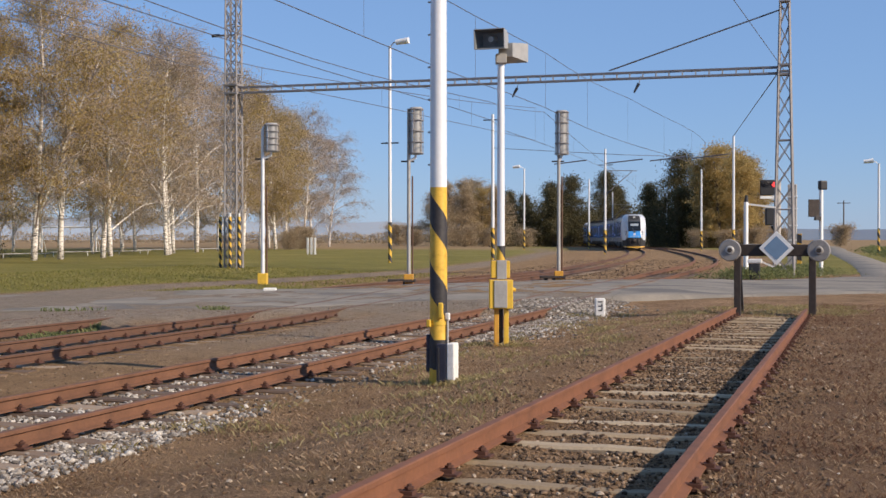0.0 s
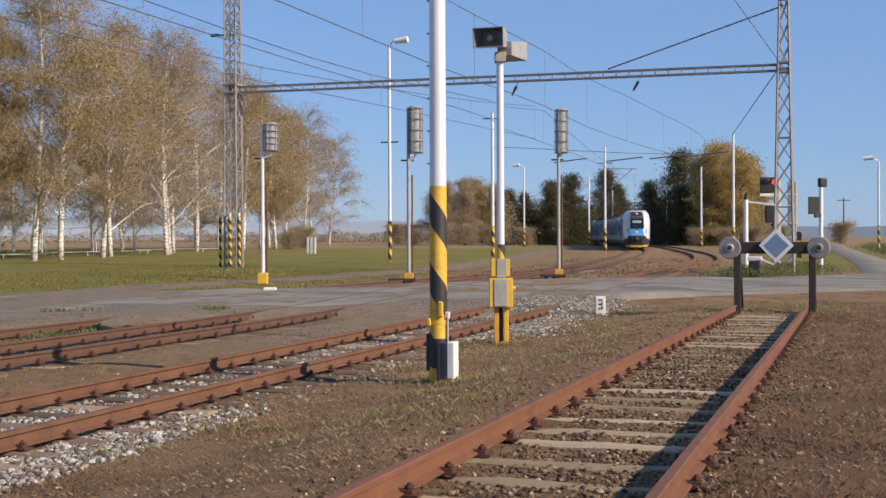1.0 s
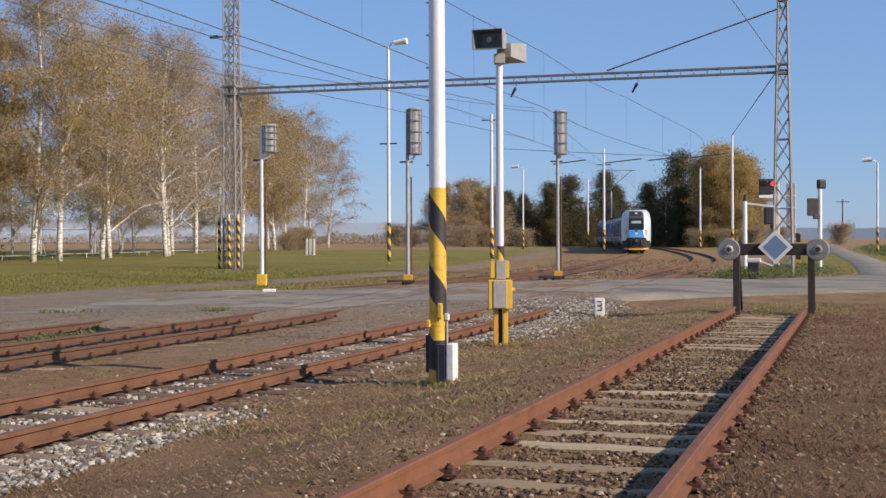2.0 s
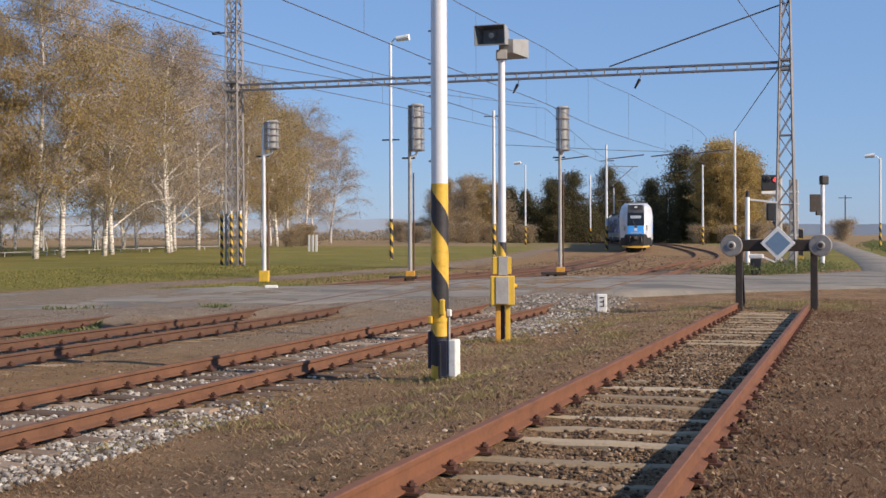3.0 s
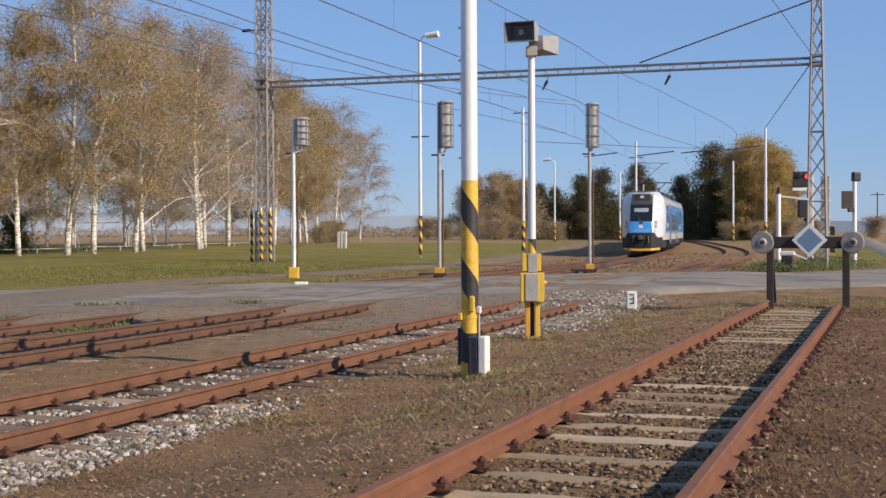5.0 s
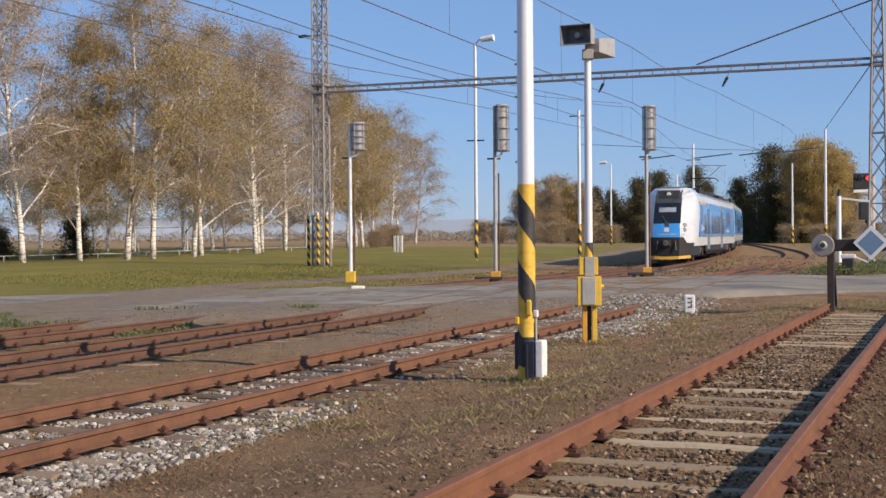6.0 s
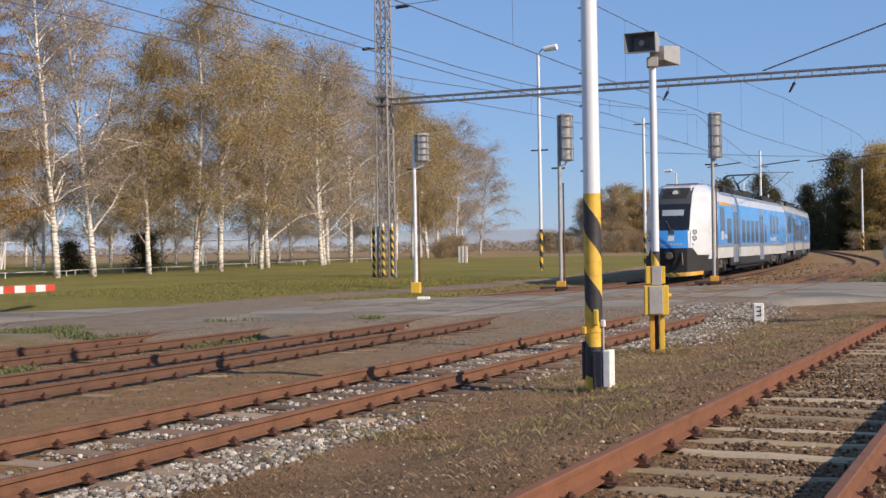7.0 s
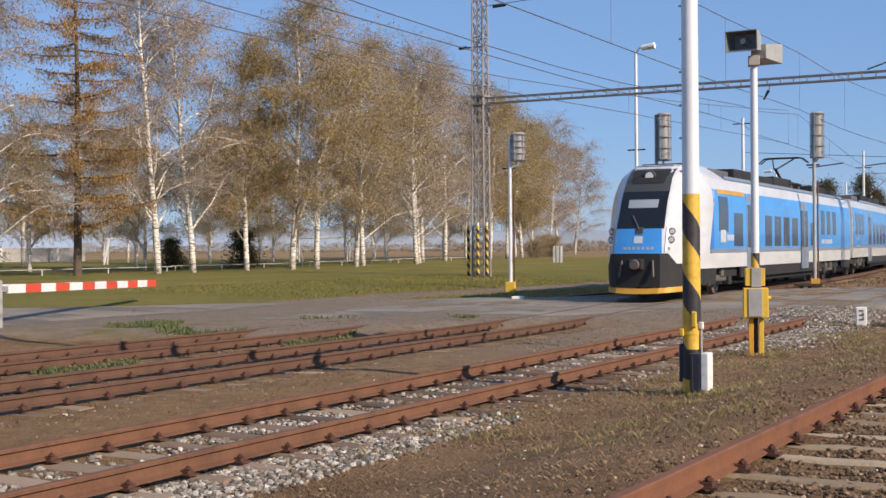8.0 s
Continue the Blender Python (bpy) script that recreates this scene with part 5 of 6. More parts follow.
def build_gate():
    a, b = Vector((-22.2, 20.0, 0.84)), Vector((-27.0, 30.2, 0.66))
    base = thing("barrier_gate", Matrix(), "closed red and white striped barrier boom across the road", "barrier")
    d = (b - a).normalized()
    n = 12
    for k in range(n):
        p, q = a.lerp(b, k / n), a.lerp(b, (k + 1) / n)
        part("boom_section", bar(p, q, 0.2, 0.2), M_RED if k % 2 else M_WHITE, base)
    foot = a - d * 0.9
    part("drive_stand", box(foot.x - 0.22, foot.x + 0.22, foot.y - 0.22, foot.y + 0.22, gz(foot.x, foot.y) - 0.05, 1.05, 0.03), M_GREYSTEEL, base)
    part("boom_root", bar(foot + Vector((0, 0, 0)), a, 0.16, 0.12), M_GREYSTEEL, base)
    part("boom_tip", bar(b, b + d * 0.12, 0.15, 0.1), M_RED, base)


build_gate()


def build_marker_stone():
    base = thing("kilometre_marker", pose(-5.6, 29.4, gz(-5.6, 29.4) - 0.02, 0, 0, 14), "small white concrete track marker with black digits", "marker")
    part("stone", box(-0.12, 0.12, -0.1, 0.1, -0.05, 0.44, 0.025), M_DIRTYWHITE, base)
    for z in (0.36, 0.26, 0.16):
        part("digit_bar", box(-0.05, 0.05, -0.108, -0.098, z - 0.014, z + 0.014), M_BLACK, base)
    for z in (0.285, 0.195):
        part("digit_bar", box(0.025, 0.05, -0.108, -0.098, z - 0.035, z + 0.035), M_BLACK, base)
    w = thing("white_block", pose(-16.9, 35.3, gz(-16.9, 35.3) + 0.03, 0, 0, 22), "white painted concrete block beside the road", "block")
    part("block_body", box(-0.2, 0.2, -0.13, 0.13, -0.05, 0.2, 0.03), M_DIRTYWHITE, w)
    part("block_foot", box(-0.25, 0.25, -0.17, 0.17, -0.06, 0.06, 0.02), M_CONCRETE, w)
    s = thing("concrete_slab", pose(-18.6, 36.6, gz(-18.6, 36.6) + 0.02, 0, 0, 10), "flat grey concrete slab in the grass", "slab")
    part("slab_body", box(-0.5, 0.5, -0.3, 0.3, -0.05, 0.07, 0.02), M_CONCRETE, s)


build_marker_stone()


def build_playground():
    for x, y, w in ((-67.4, 99.1, 4.9),):
        g = thing("football_goal", pose(x, y, gz(x, y), 0, 0, 18), "pale wooden football goal on the grass", "goal")
        for s in (-1, 1):
            part("upright", tube((s * w / 2, 0, 0), (s * w / 2, 0, 2.25), 0.07, 0.07, 10), M_DIRTYWHITE, g)
            part("rear_stay", bar((s * w / 2, 0, 1.9), (s * w / 2, 1.2, 0), 0.06), M_DIRTYWHITE, g)
        part("crossbar", tube((-w / 2, 0, 2.25), (w / 2, 0, 2.25), 0.07, 0.07, 10), M_DIRTYWHITE, g)
    f = thing("climbing_frame", pose(-78.5, 84.0, gz(-78.5, 84.0), 0, 0, 35), "pale timber swing frame on the playing field", "climbing frame")
    for s in (-1.1, 1.1):
        for k in (-0.9, 0.9):
            part("leg", bar((s, 0, 2.3), (s + 0.25 * s, k, 0), 0.12), M_DIRTYWHITE, f)
    part("top_beam", bar((-1.5, 0, 2.3), (1.5, 0, 2.3), 0.12), M_DIRTYWHITE, f)
    w = thing("boundary_wall", pose(-112, 98, gz(-112, 98), 0, 0, 42), "long low pale concrete wall beyond the trees", "wall")
    for k in range(7):
        part("wall_panel", box(-10 + k * 3, -7.05 + k * 3, -0.1, 0.1, 0, 1.55, 0.02), M_CONCRETE, w)
        part("wall_post", box(-10.1 + k * 3, -9.85 + k * 3, -0.14, 0.14, 0, 1.65, 0.02), M_DIRTYWHITE, w)
    for y0, y1, x in ((44, 60, -52.0), (60.5, 75, -52.6), (76.5, 90, -53.6), (91, 108, -55.5)):
        r = thing("low_rail", Matrix(), "low pale pipe rail on short posts beside the trees", "railing", "low rails")
        z = gz(x, y0)
        part("pipe", tube((x, y0, z + 0.32), (x, y1, z + 0.32), 0.03, 0.03, 8), M_CONCRETE, r)
        for k in range(4):
            y = y0 + (y1 - y0) * (k + 0.1) / 3.2
            part("post", tube((x, y, z - 0.05), (x, y, z + 0.32), 0.03, 0.03, 8), M_DIRTYWHITE, r)
    p = thing("white_pegs", pose(-40.0, 91.0, gz(-40, 91)), "small white posts under the trees", "posts")
    for k in range(3):
        part("peg", box(-0.4 + 0.3 * k, -0.25 + 0.3 * k, -0.05, 0.05, 0, 1.3), M_WHITE, p)


build_playground()


def build_ridge():
    n = Nodes("haze_tinted_hill", 1.0)
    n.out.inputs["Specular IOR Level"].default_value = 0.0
    # distance haze is put into the base colour as pale blue-grey
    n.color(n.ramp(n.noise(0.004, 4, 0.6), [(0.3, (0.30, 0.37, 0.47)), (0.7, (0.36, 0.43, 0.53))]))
    verts, faces = [], []
    k = 90
    for i in range(k + 1):
        a = math.radians(-75 + 130 * i / k)
        r = 3000.0
        x, y = -r * math.sin(a), r * math.cos(a)
        h = 24 + 14 * noise.noise(Vector((i * 0.13, 0, 0))) + 5 * noise.noise(Vector((i * 0.6, 3, 0)))
        # raised to the left, where the ridge also stands in for low haze
        h *= 1.1 + 0.75 * smooth(0.15, 0.5, a) + 1.0 * smooth(0.5, 0.75, a)
        verts += [(x, y, -3.0), (x, y, h), (x * 1.1, y * 1.1, h * 0.7), (x * 1.1, y * 1.1, -3.0)]
        if i:
            o = (i - 1) * 4
            faces += [(o + j, o + 4 + j, o + 5 + j, o + 1 + j) for j in range(3)]
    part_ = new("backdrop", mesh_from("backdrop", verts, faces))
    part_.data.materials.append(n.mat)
    tagged(part_, "low hills on the horizon with blue distance haze in their colour", "hills", kind="structure")


build_ridge()

# ---------------------------------------------------------------- trees
def leaf_mesh(name, centres, size, rng, droop=0.0):
    """Many small pointed leaves, one loose piece each."""
    n = len(centres)
    u = rng.normal(size=(n, 3))
    u /= np.linalg.norm(u, axis=1)[:, None]
    v = np.cross(u, rng.normal(size=(n, 3)))
    v /= np.linalg.norm(v, axis=1)[:, None] + 1e-9
    s = size * rng.uniform(0.6, 1.4, (n, 1))
    v *= s * 0.55
    u *= s
    u[:, 2] -= droop * s[:, 0]
    c = np.asarray(centres)
    verts = np.stack([c - u * 0.8 + v, c - u * 0.8 - v, c + u], 1).reshape(-1, 3)
    faces = np.arange(3 * n).reshape(-1, 3)
    return mesh_from(name, verts.tolist(), faces.tolist())


def branch(start, direction, length, rnd, droop, steps=7, wiggle=0.12):
    pts, d = [Vector(start)], Vector(direction).normalized()
    for i in range(steps):
        d = (d + Vector((rnd.uniform(-wiggle, wiggle), rnd.uniform(-wiggle, wiggle), rnd.uniform(-wiggle, wiggle) - droop * (i / steps)))).normalized()
        pts.append(pts[-1] + d * length / steps)
    return pts


def build_birch(seed, height, fullness, mat, label, lean=0.0, fork=False, twigs=1150):
    rnd, rng = random.Random(seed), np.random.default_rng(seed)
    base = thing("birch_tree", Matrix(), label, "tree", "birch row")
    trunk = branch((0, 0, -0.2), (lean, rnd.uniform(-0.05, 0.05), 1), height, rnd, 0.0, 12, 0.05)
    wood = [pipe(trunk, 0.19, 8, 0.12)]
    if fork:
        second = branch(trunk[2], (lean + 0.42, rnd.uniform(-0.2, 0.2), 1), height * 0.66, rnd, -0.05, 9, 0.08)
        wood.append(pipe(second, 0.12, 7, 0.12))
    part("trunk", mesh_from("trunk", *merge(wood)), M_BARK, base, "white birch trunk with dark marks").data.shade_smooth()
    limbs, twig_wood, centres = [], [], []
    stems = [trunk] + ([second] if fork else [])
    spots = []
    for stem in stems:
        n = 30 if stem is trunk else 15
        for i in range(n):
            k = 0.12 + 0.86 * (i + rnd.random()) / n
            j = k * (len(stem) - 1)
            p = stem[int(j)].lerp(stem[min(len(stem) - 1, int(j) + 1)], j % 1)
            a = rnd.uniform(0, 2 * math.pi)
            up = rnd.uniform(0.75, 1.5)
            length = height * (0.11 + 0.30 * (1 - k) ** 0.7) * rnd.uniform(0.7, 1.2) * (0.8 if k < 0.3 else 1.0)
            pts = branch(p, (math.cos(a), math.sin(a), up), length, rnd, 0.28, 7, 0.16)
            limbs.append(pipe(pts, 0.014 + 0.0085 * length, 5, 0.2))
            spots += [(pts[q].lerp(pts[q + 1], rnd.random()), (pts[q + 1] - pts[q]).normalized(), length) for q in range(2, 7) for _ in range(3)]
        spots += [(p.copy(), Vector((0, 0, 1)), 2.0) for p in stem[6:]]
    part("branch_frame", mesh_from("branch_frame", *merge(limbs)), M_BARK if seed % 2 else M_TWIG, base)["kind"] = "stuff"
    for _ in range(twigs):
        p, d, length = rnd.choice(spots)
        side = Vector((rnd.gauss(0, 1), rnd.gauss(0, 1), rnd.gauss(0.25, 0.7))) * 0.6 + d * 0.5
        pts = branch(p, side, rnd.uniform(0.9, 3.0), rnd, 0.95, 3, 0.2)
        twig_wood.append(pipe(pts, 0.012, 3, 0.4))
        m = int(1.75 * fullness * rnd.uniform(0.4, 1.6))
        for _ in range(m):
            q = rnd.uniform(0.3, 2.99)
            c = pts[int(q)].lerp(pts[int(q) + 1], q % 1)
            centres.append((c.x + rnd.gauss(0, 0.2), c.y + rnd.gauss(0, 0.2), c.z + rnd.gauss(0, 0.2) - 0.05))
    part("twig_canopy", mesh_from("twig_canopy", *merge(twig_wood)), M_TWIG, base)["kind"] = "stuff"
    part("leaves", leaf_mesh("leaves", np.array(centres), 0.06, rng, 0.3), mat, base, "thinning autumn leaves")
    return base


def build_larch(seed, height):
    rnd, rng = random.Random(seed), np.random.default_rng(seed)
    base = thing("larch_tree", Matrix(), "tall orange autumn larch with sparse level boughs", "tree")
    trunk = branch((0, 0, -0.2), (0.02, 0, 1), height, rnd, 0.0, 14, 0.02)
    part("trunk", mesh_from("trunk", *pipe(trunk, 0.24, 9, 0.08)), M_BARKDARK, base)
    limbs, centres = [], []
    for i in range(52):
        k = 0.14 + 0.85 * i / 52
        j = k * 13.99
        p = trunk[int(j)].lerp(trunk[min(14, int(j) + 1)], j % 1)
        a = i * 2.4 + rnd.uniform(-0.4, 0.4)
        length = (0.7 + 4.9 * (1 - k) ** 0.75) * rnd.uniform(0.75, 1.15)
        pts = branch(p, (math.cos(a), math.sin(a), -0.05), length, rnd, -0.12, 6, 0.08)
        limbs.append(pipe(pts, 0.02 + 0.011 * length, 5, 0.2))
        for _ in range(int(190 * length)):
            q = rnd.uniform(0.4, 5.99)
            c = pts[int(q)].lerp(pts[int(q) + 1], q % 1)
            centres.append((c.x + rnd.gauss(0, 0.3), c.y + rnd.gauss(0, 0.3), c.z - abs(rnd.gauss(0, 0.3)) + 0.06))
    part("bough_frame", mesh_from("bough_frame", *merge(limbs)), M_BARKDARK, base)["kind"] = "stuff"
    part("needles", leaf_mesh("needles", np.array(centres), 0.065, rng, 0.5), M_LARCH, base, "orange autumn needles")
    return base


def build_round_tree(name, seed, height, width, mat, label, category, group, dense=5200, size=0.16, conical=False, low=0.12):
    """A leafy or needled tree or bush: trunk, limbs and clumps with gaps."""
    rnd, rng = random.Random(seed), np.random.default_rng(seed)
    base = thing(name, Matrix(), label, category, group)
    trunk = branch((0, 0, -0.2), (rnd.uniform(-0.06, 0.06), 0, 1), height * 0.93, rnd, 0.0, 9, 0.05)
    part("trunk", mesh_from("trunk", *pipe(trunk, 0.10 + 0.012 * height, 7, 0.1)), M_BARKDARK, base)
    limbs, clumps = [], []
    n = 46
    for i in range(n):
        k = low + (0.98 - low) * (i + rnd.random()) / n
        j = k * 8.99
        p = trunk[int(j)].lerp(trunk[min(9, int(j) + 1)], j % 1)
        a = rnd.uniform(0, 2 * math.pi)
        reach = width / 2 * ((1.05 - k) ** 0.75 if conical else math.sqrt(max(0.03, 1 - ((k - 0.42) / 0.6) ** 2))) * rnd.uniform(0.35, 1.2)
        pts = branch(p, (math.cos(a), math.sin(a), 0.1 if conical else 0.7), max(0.5, reach), rnd, 0.15, 5, 0.15)
        limbs.append(pipe(pts, 0.05, 4, 0.25))
        clumps += [(pts[q], 0.28 + 0.07 * width * rnd.uniform(0.5, 1.3)) for q in (2, 3, 4, 5)]
    part("limb_frame", mesh_from("limb_frame", *merge(limbs)), M_BARKDARK, base)["kind"] = "stuff"
    idx = rng.integers(0, len(clumps), dense)
    cs = np.array([clumps[i][0] for i in idx]) + rng.normal(size=(dense, 3)) * np.array([clumps[i][1] for i in idx])[:, None] * np.array([0.75, 0.75, 0.5])
    part("foliage", leaf_mesh("foliage", cs, size, rng, 0.2), mat, base)
    return base


BIRCHES = [
    build_birch(1, 16.5, 9, M_LEAF_BROWN, "tall white birch with sparse brown leaves", 0.03),
    build_birch(2, 15.0, 17, M_LEAF_GOLD, "birch with golden autumn crown", 0.0, True),
    build_birch(3, 15.5, 12, M_LEAF_BROWN, "slender birch with thin russet crown", -0.03),
    build_birch(4, 14.5, 19, M_LEAF_OLIVE, "birch with dense olive and gold crown", 0.04),
    build_birch(5, 16.0, 5, M_LEAF_BROWN, "nearly bare white birch with fine twigs", 0.02, False, 1400),
    build_birch(6, 13.0, 13, M_LEAF_GOLD, "small birch with hanging golden twigs", -0.02, False, 700),
]
# row beside the tracks: x, y, kind, size
BIRCH_ROW = [(-48.0, 54.2, 4, 1.06), (-48.1, 57.3, 0, 1.0), (-47.7, 61.8, 3, 0.9), (-46.5, 64.8, 1, 1.06), (-47.0, 68.2, 4, 1.04), (-47.5, 73.7, 1, 0.98),
             (-50.3, 79.0, 2, 1.02), (-48.8, 84.2, 0, 0.98), (-51.0, 88.5, 2, 1.02), (-53.4, 93.2, 4, 0.98), (-54.8, 99.7, 0, 1.05),
             (-56.5, 107.0, 2, 1.02), (-58.0, 115.0, 3, 1.12), (-60.5, 124.0, 3, 1.12), (-62.0, 131.0, 1, 1.08), (-65.4, 141.0, 3, 1.05), (-68.0, 152.0, 0, 1.02), (-74.5, 176.0, 2, 1.02), (-72.0, 164.0, 4, 1.0),
             (-50.2, 44.5, 2, 0.95), (-51.5, 39.0, 3, 0.9),
             (-62.0, 58.0, 5, 0.8), (-70.0, 70.0, 5, 0.95), (-75.0, 64.0, 2, 0.7), (-82.0, 76.0, 5, 0.9), (-66.0, 84.0, 2, 0.75), (-74.0, 100.0, 5, 0.85), (-70.0, 112.0, 2, 0.8), (-78.0, 125.0, 5, 0.9), (-90.0, 84.0, 3, 0.7), (-88.0, 95.0, 0, 0.7),
             (-72.0, 88.0, 5, 0.9), (-80.0, 106.0, 5, 1.0), (-84.0, 118.0, 5, 1.0), (-64.0, 70.0, 5, 0.8), (-90.0, 110.0, 5, 1.0), (-76.0, 138.0, 5, 1.0), (-84.0, 145.0, 5, 1.0), (-96.0, 100.0, 5, 0.9), (-98.0, 84.0, 5, 0.9), (-58.0, 46.0, 5, 0.9), (-66.0, 52.0, 5, 0.9),
             (-60.0, 78.0, 5, 0.75), (-59.0, 90.0, 5, 0.8), (-63.0, 103.0, 5, 0.85), (-66.0, 120.0, 5, 0.9), (-70.0, 146.0, 5, 0.95), (-56.0, 62.0, 5, 0.7)]
turner = random.Random(5)
used = set()
for x, y, k, s in BIRCH_ROW:
    m = pose(x, y, gz(x, y), 0, 0, turner.uniform(0, 360))
    if k not in used:
        tree = BIRCHES[k]
        used.add(k)
        tree.matrix_basis = m
    else:
        tree = copy_thing(BIRCHES[k], m)
    tree.scale = (s, s, s)
larch = build_larch(11, 20.0)
larch.matrix_basis = pose(-49.9, 50.0, gz(-49.9, 50.0))

FIR = build_round_tree("pine_tree", 21, 15.5, 11.5, M_NEEDLE, "dark green pine at the edge of the woods", "tree", "woods by the curve", 20000, 0.13, True, 0.06)
SPRUCE = build_round_tree("spruce_tree", 22, 13.5, 8.0, M_NEEDLE, "dark green spruce at the edge of the woods", "tree", "woods by the curve", 18000, 0.13, True, 0.03)
RUSSET = build_round_tree("autumn_tree", 23, 13.0, 7.5, M_LEAF_BROWN, "broad tree with russet autumn leaves", "tree", "woods by the curve", 20000, 0.1, False, 0.05)
GOLDEN = build_round_tree("autumn_tree", 24, 14.0, 7.0, M_LEAF_GOLD, "tall tree with thin golden brown leaves", "tree", "woods by the curve", 18000, 0.1, False, 0.08)
BUSH = build_round_tree("bush", 25, 3.2, 4.8, M_LEAF_BROWN, "low brown thorny bush", "bush", "bushes", 8000, 0.075, False, 0.05)
EVERBUSH = build_round_tree("bush", 26, 3.6, 3.6, M_NEEDLE, "dark evergreen bush under the trees", "bush", "bushes", 7000, 0.085, True, 0.02)


def place(kind, spots):
    first = True
    for x, y, s in spots:
        m = pose(x, y, gz(x, y), 0, 0, turner.uniform(0, 360))
        ob = kind if first and not kind.get("set") else copy_thing(kind, m)
        if ob is kind:
            kind.matrix_basis = m
        first = False
        ob.scale = (s, s, s)


place(FIR, [(-30.0, 205, 0.72), (-26.6, 200, 1.04), (-23.0, 206, 0.9), (-20.8, 197, 0.86), (-47.5, 222, 0.88), (-44.0, 230, 0.95), (-51.5, 224, 0.8), (-18.0, 210, 1.0)])
place(SPRUCE, [(-31.5, 214, 0.7), (-25.0, 193, 0.72), (-19.0, 193, 0.9), (-15.8, 199, 0.72), (-55.0, 221, 0.75), (-49.0, 215, 0.8), (-42.5, 240, 0.9), (-58.0, 222, 0.8)])
place(GOLDEN, [(-20.6, 190, 1.0), (-18.2, 188, 1.12), (-15.9, 189, 1.0), (-20.2, 205, 1.22), (-17.6, 200, 1.12), (-15.2, 195, 0.92), (-13.4, 201, 0.75), (-59.5, 207, 0.75), (-52.5, 232, 0.8)])
place(RUSSET, [(-64.5, 201, 0.86), (-61.5, 203, 0.9), (-57.8, 208, 0.85), (-67.5, 206, 0.75), (-16.2, 206, 1.15), (-63.0, 212, 0.95)])
place(BUSH, [(-61.0, 188, 0.9), (-57.5, 190, 1.0), (-54.0, 192, 0.9), (-66.0, 190, 0.8), (-13.5, 186, 0.9), (-17.0, 184, 0.8), (-21.0, 186, 0.8), (-10.0, 190, 0.9), (-2.0, 240, 1.2), (-49.0, 196, 0.9), (-75.0, 215, 1.1), (-80.0, 222, 1.2), (-59.0, 133.0, 0.75), (-62.0, 138.0, 0.8), (-57.0, 124.0, 0.6)])
place(EVERBUSH, [(-54.3, 70.0, 0.8), (-57.2, 66.0, 0.65), (-78.0, 68.0, 1.0)])


def hedge(name, label, spots, mat, seed, height, width, count, size):
    """A far strip of scrub or wood, too distant to count."""
    rng = np.random.default_rng(seed)
    cs = []
    for (xa, ya), (xb, yb) in zip(spots, spots[1:]):
        k = rng.uniform(0, 1, (count, 1))
        base = np.array([[xa, ya]]) * (1 - k) + np.array([[xb, yb]]) * k
        lump = 0.55 + 0.45 * np.abs(np.sin(k * 17.0 + seed) * np.sin(k * 41.0))
        h = rng.uniform(0, 1, (count, 1)) ** 0.8 * height * lump
        off = rng.normal(size=(count, 2)) * width * (1.05 - 0.9 * h / (height * 1.1))
        z = np.array([[gz(a, b)] for a, b in base]) + h
        cs.append(np.hstack([base + off, z]))
    me = leaf_mesh(name, np.vstack(cs), size, rng, 0.1)
    me.materials.append(mat)
    return tagged(new(name, me), label, "scrub", kind="stuff")


hedge("far_woods", "far dark belt of woods behind the curve", [(-75, 262), (-52, 258), (-38, 252)], M_NEEDLE, 3, 9.0, 3.0, 16000, 0.2)
hedge("wood_edge", "dark undergrowth filling the woods by the curve", [(-32, 214), (-24, 207), (-16, 205)], M_NEEDLE, 8, 11.0, 2.2, 16000, 0.14)
hedge("wood_edge", "brown undergrowth filling the woods by the curve", [(-22, 204), (-14.5, 199)], M_LEAF_BROWN, 9, 13.0, 2.0, 15000, 0.12)
hedge("wood_edge", "golden brown trees and scrub at the end of the lawn", [(-68, 206), (-62, 206), (-56, 212)], M_LEAF_BROWN, 10, 9.5, 1.8, 11000, 0.12)
hedge("wood_edge", "dark pines behind the golden scrub", [(-56, 216), (-50, 220), (-44, 226)], M_NEEDLE, 12, 9.0, 2.0, 11000, 0.14)
hedge("far_scrub", "far hazy brown scrub along the fields", [(-330, 330), (-200, 360), (-110, 350), (-70, 300)], M_LEAF_BROWN, 4, 4.0, 3.0, 9000, 0.28)
hedge("verge_scrub", "green weeds on the bank beside the curve", [(2.0, 150), (3.2, 118), (4.6, 96), (7.0, 84), (16.0, 84)], M_GREEN, 6, 0.7, 0.9, 5000, 0.07)
hedge("verge_weeds", "green weeds between the road and the tracks", [(-4.6, 53), (-2.8, 57), (-1.6, 61)], M_GREEN, 7, 0.55, 0.9, 6000, 0.045)


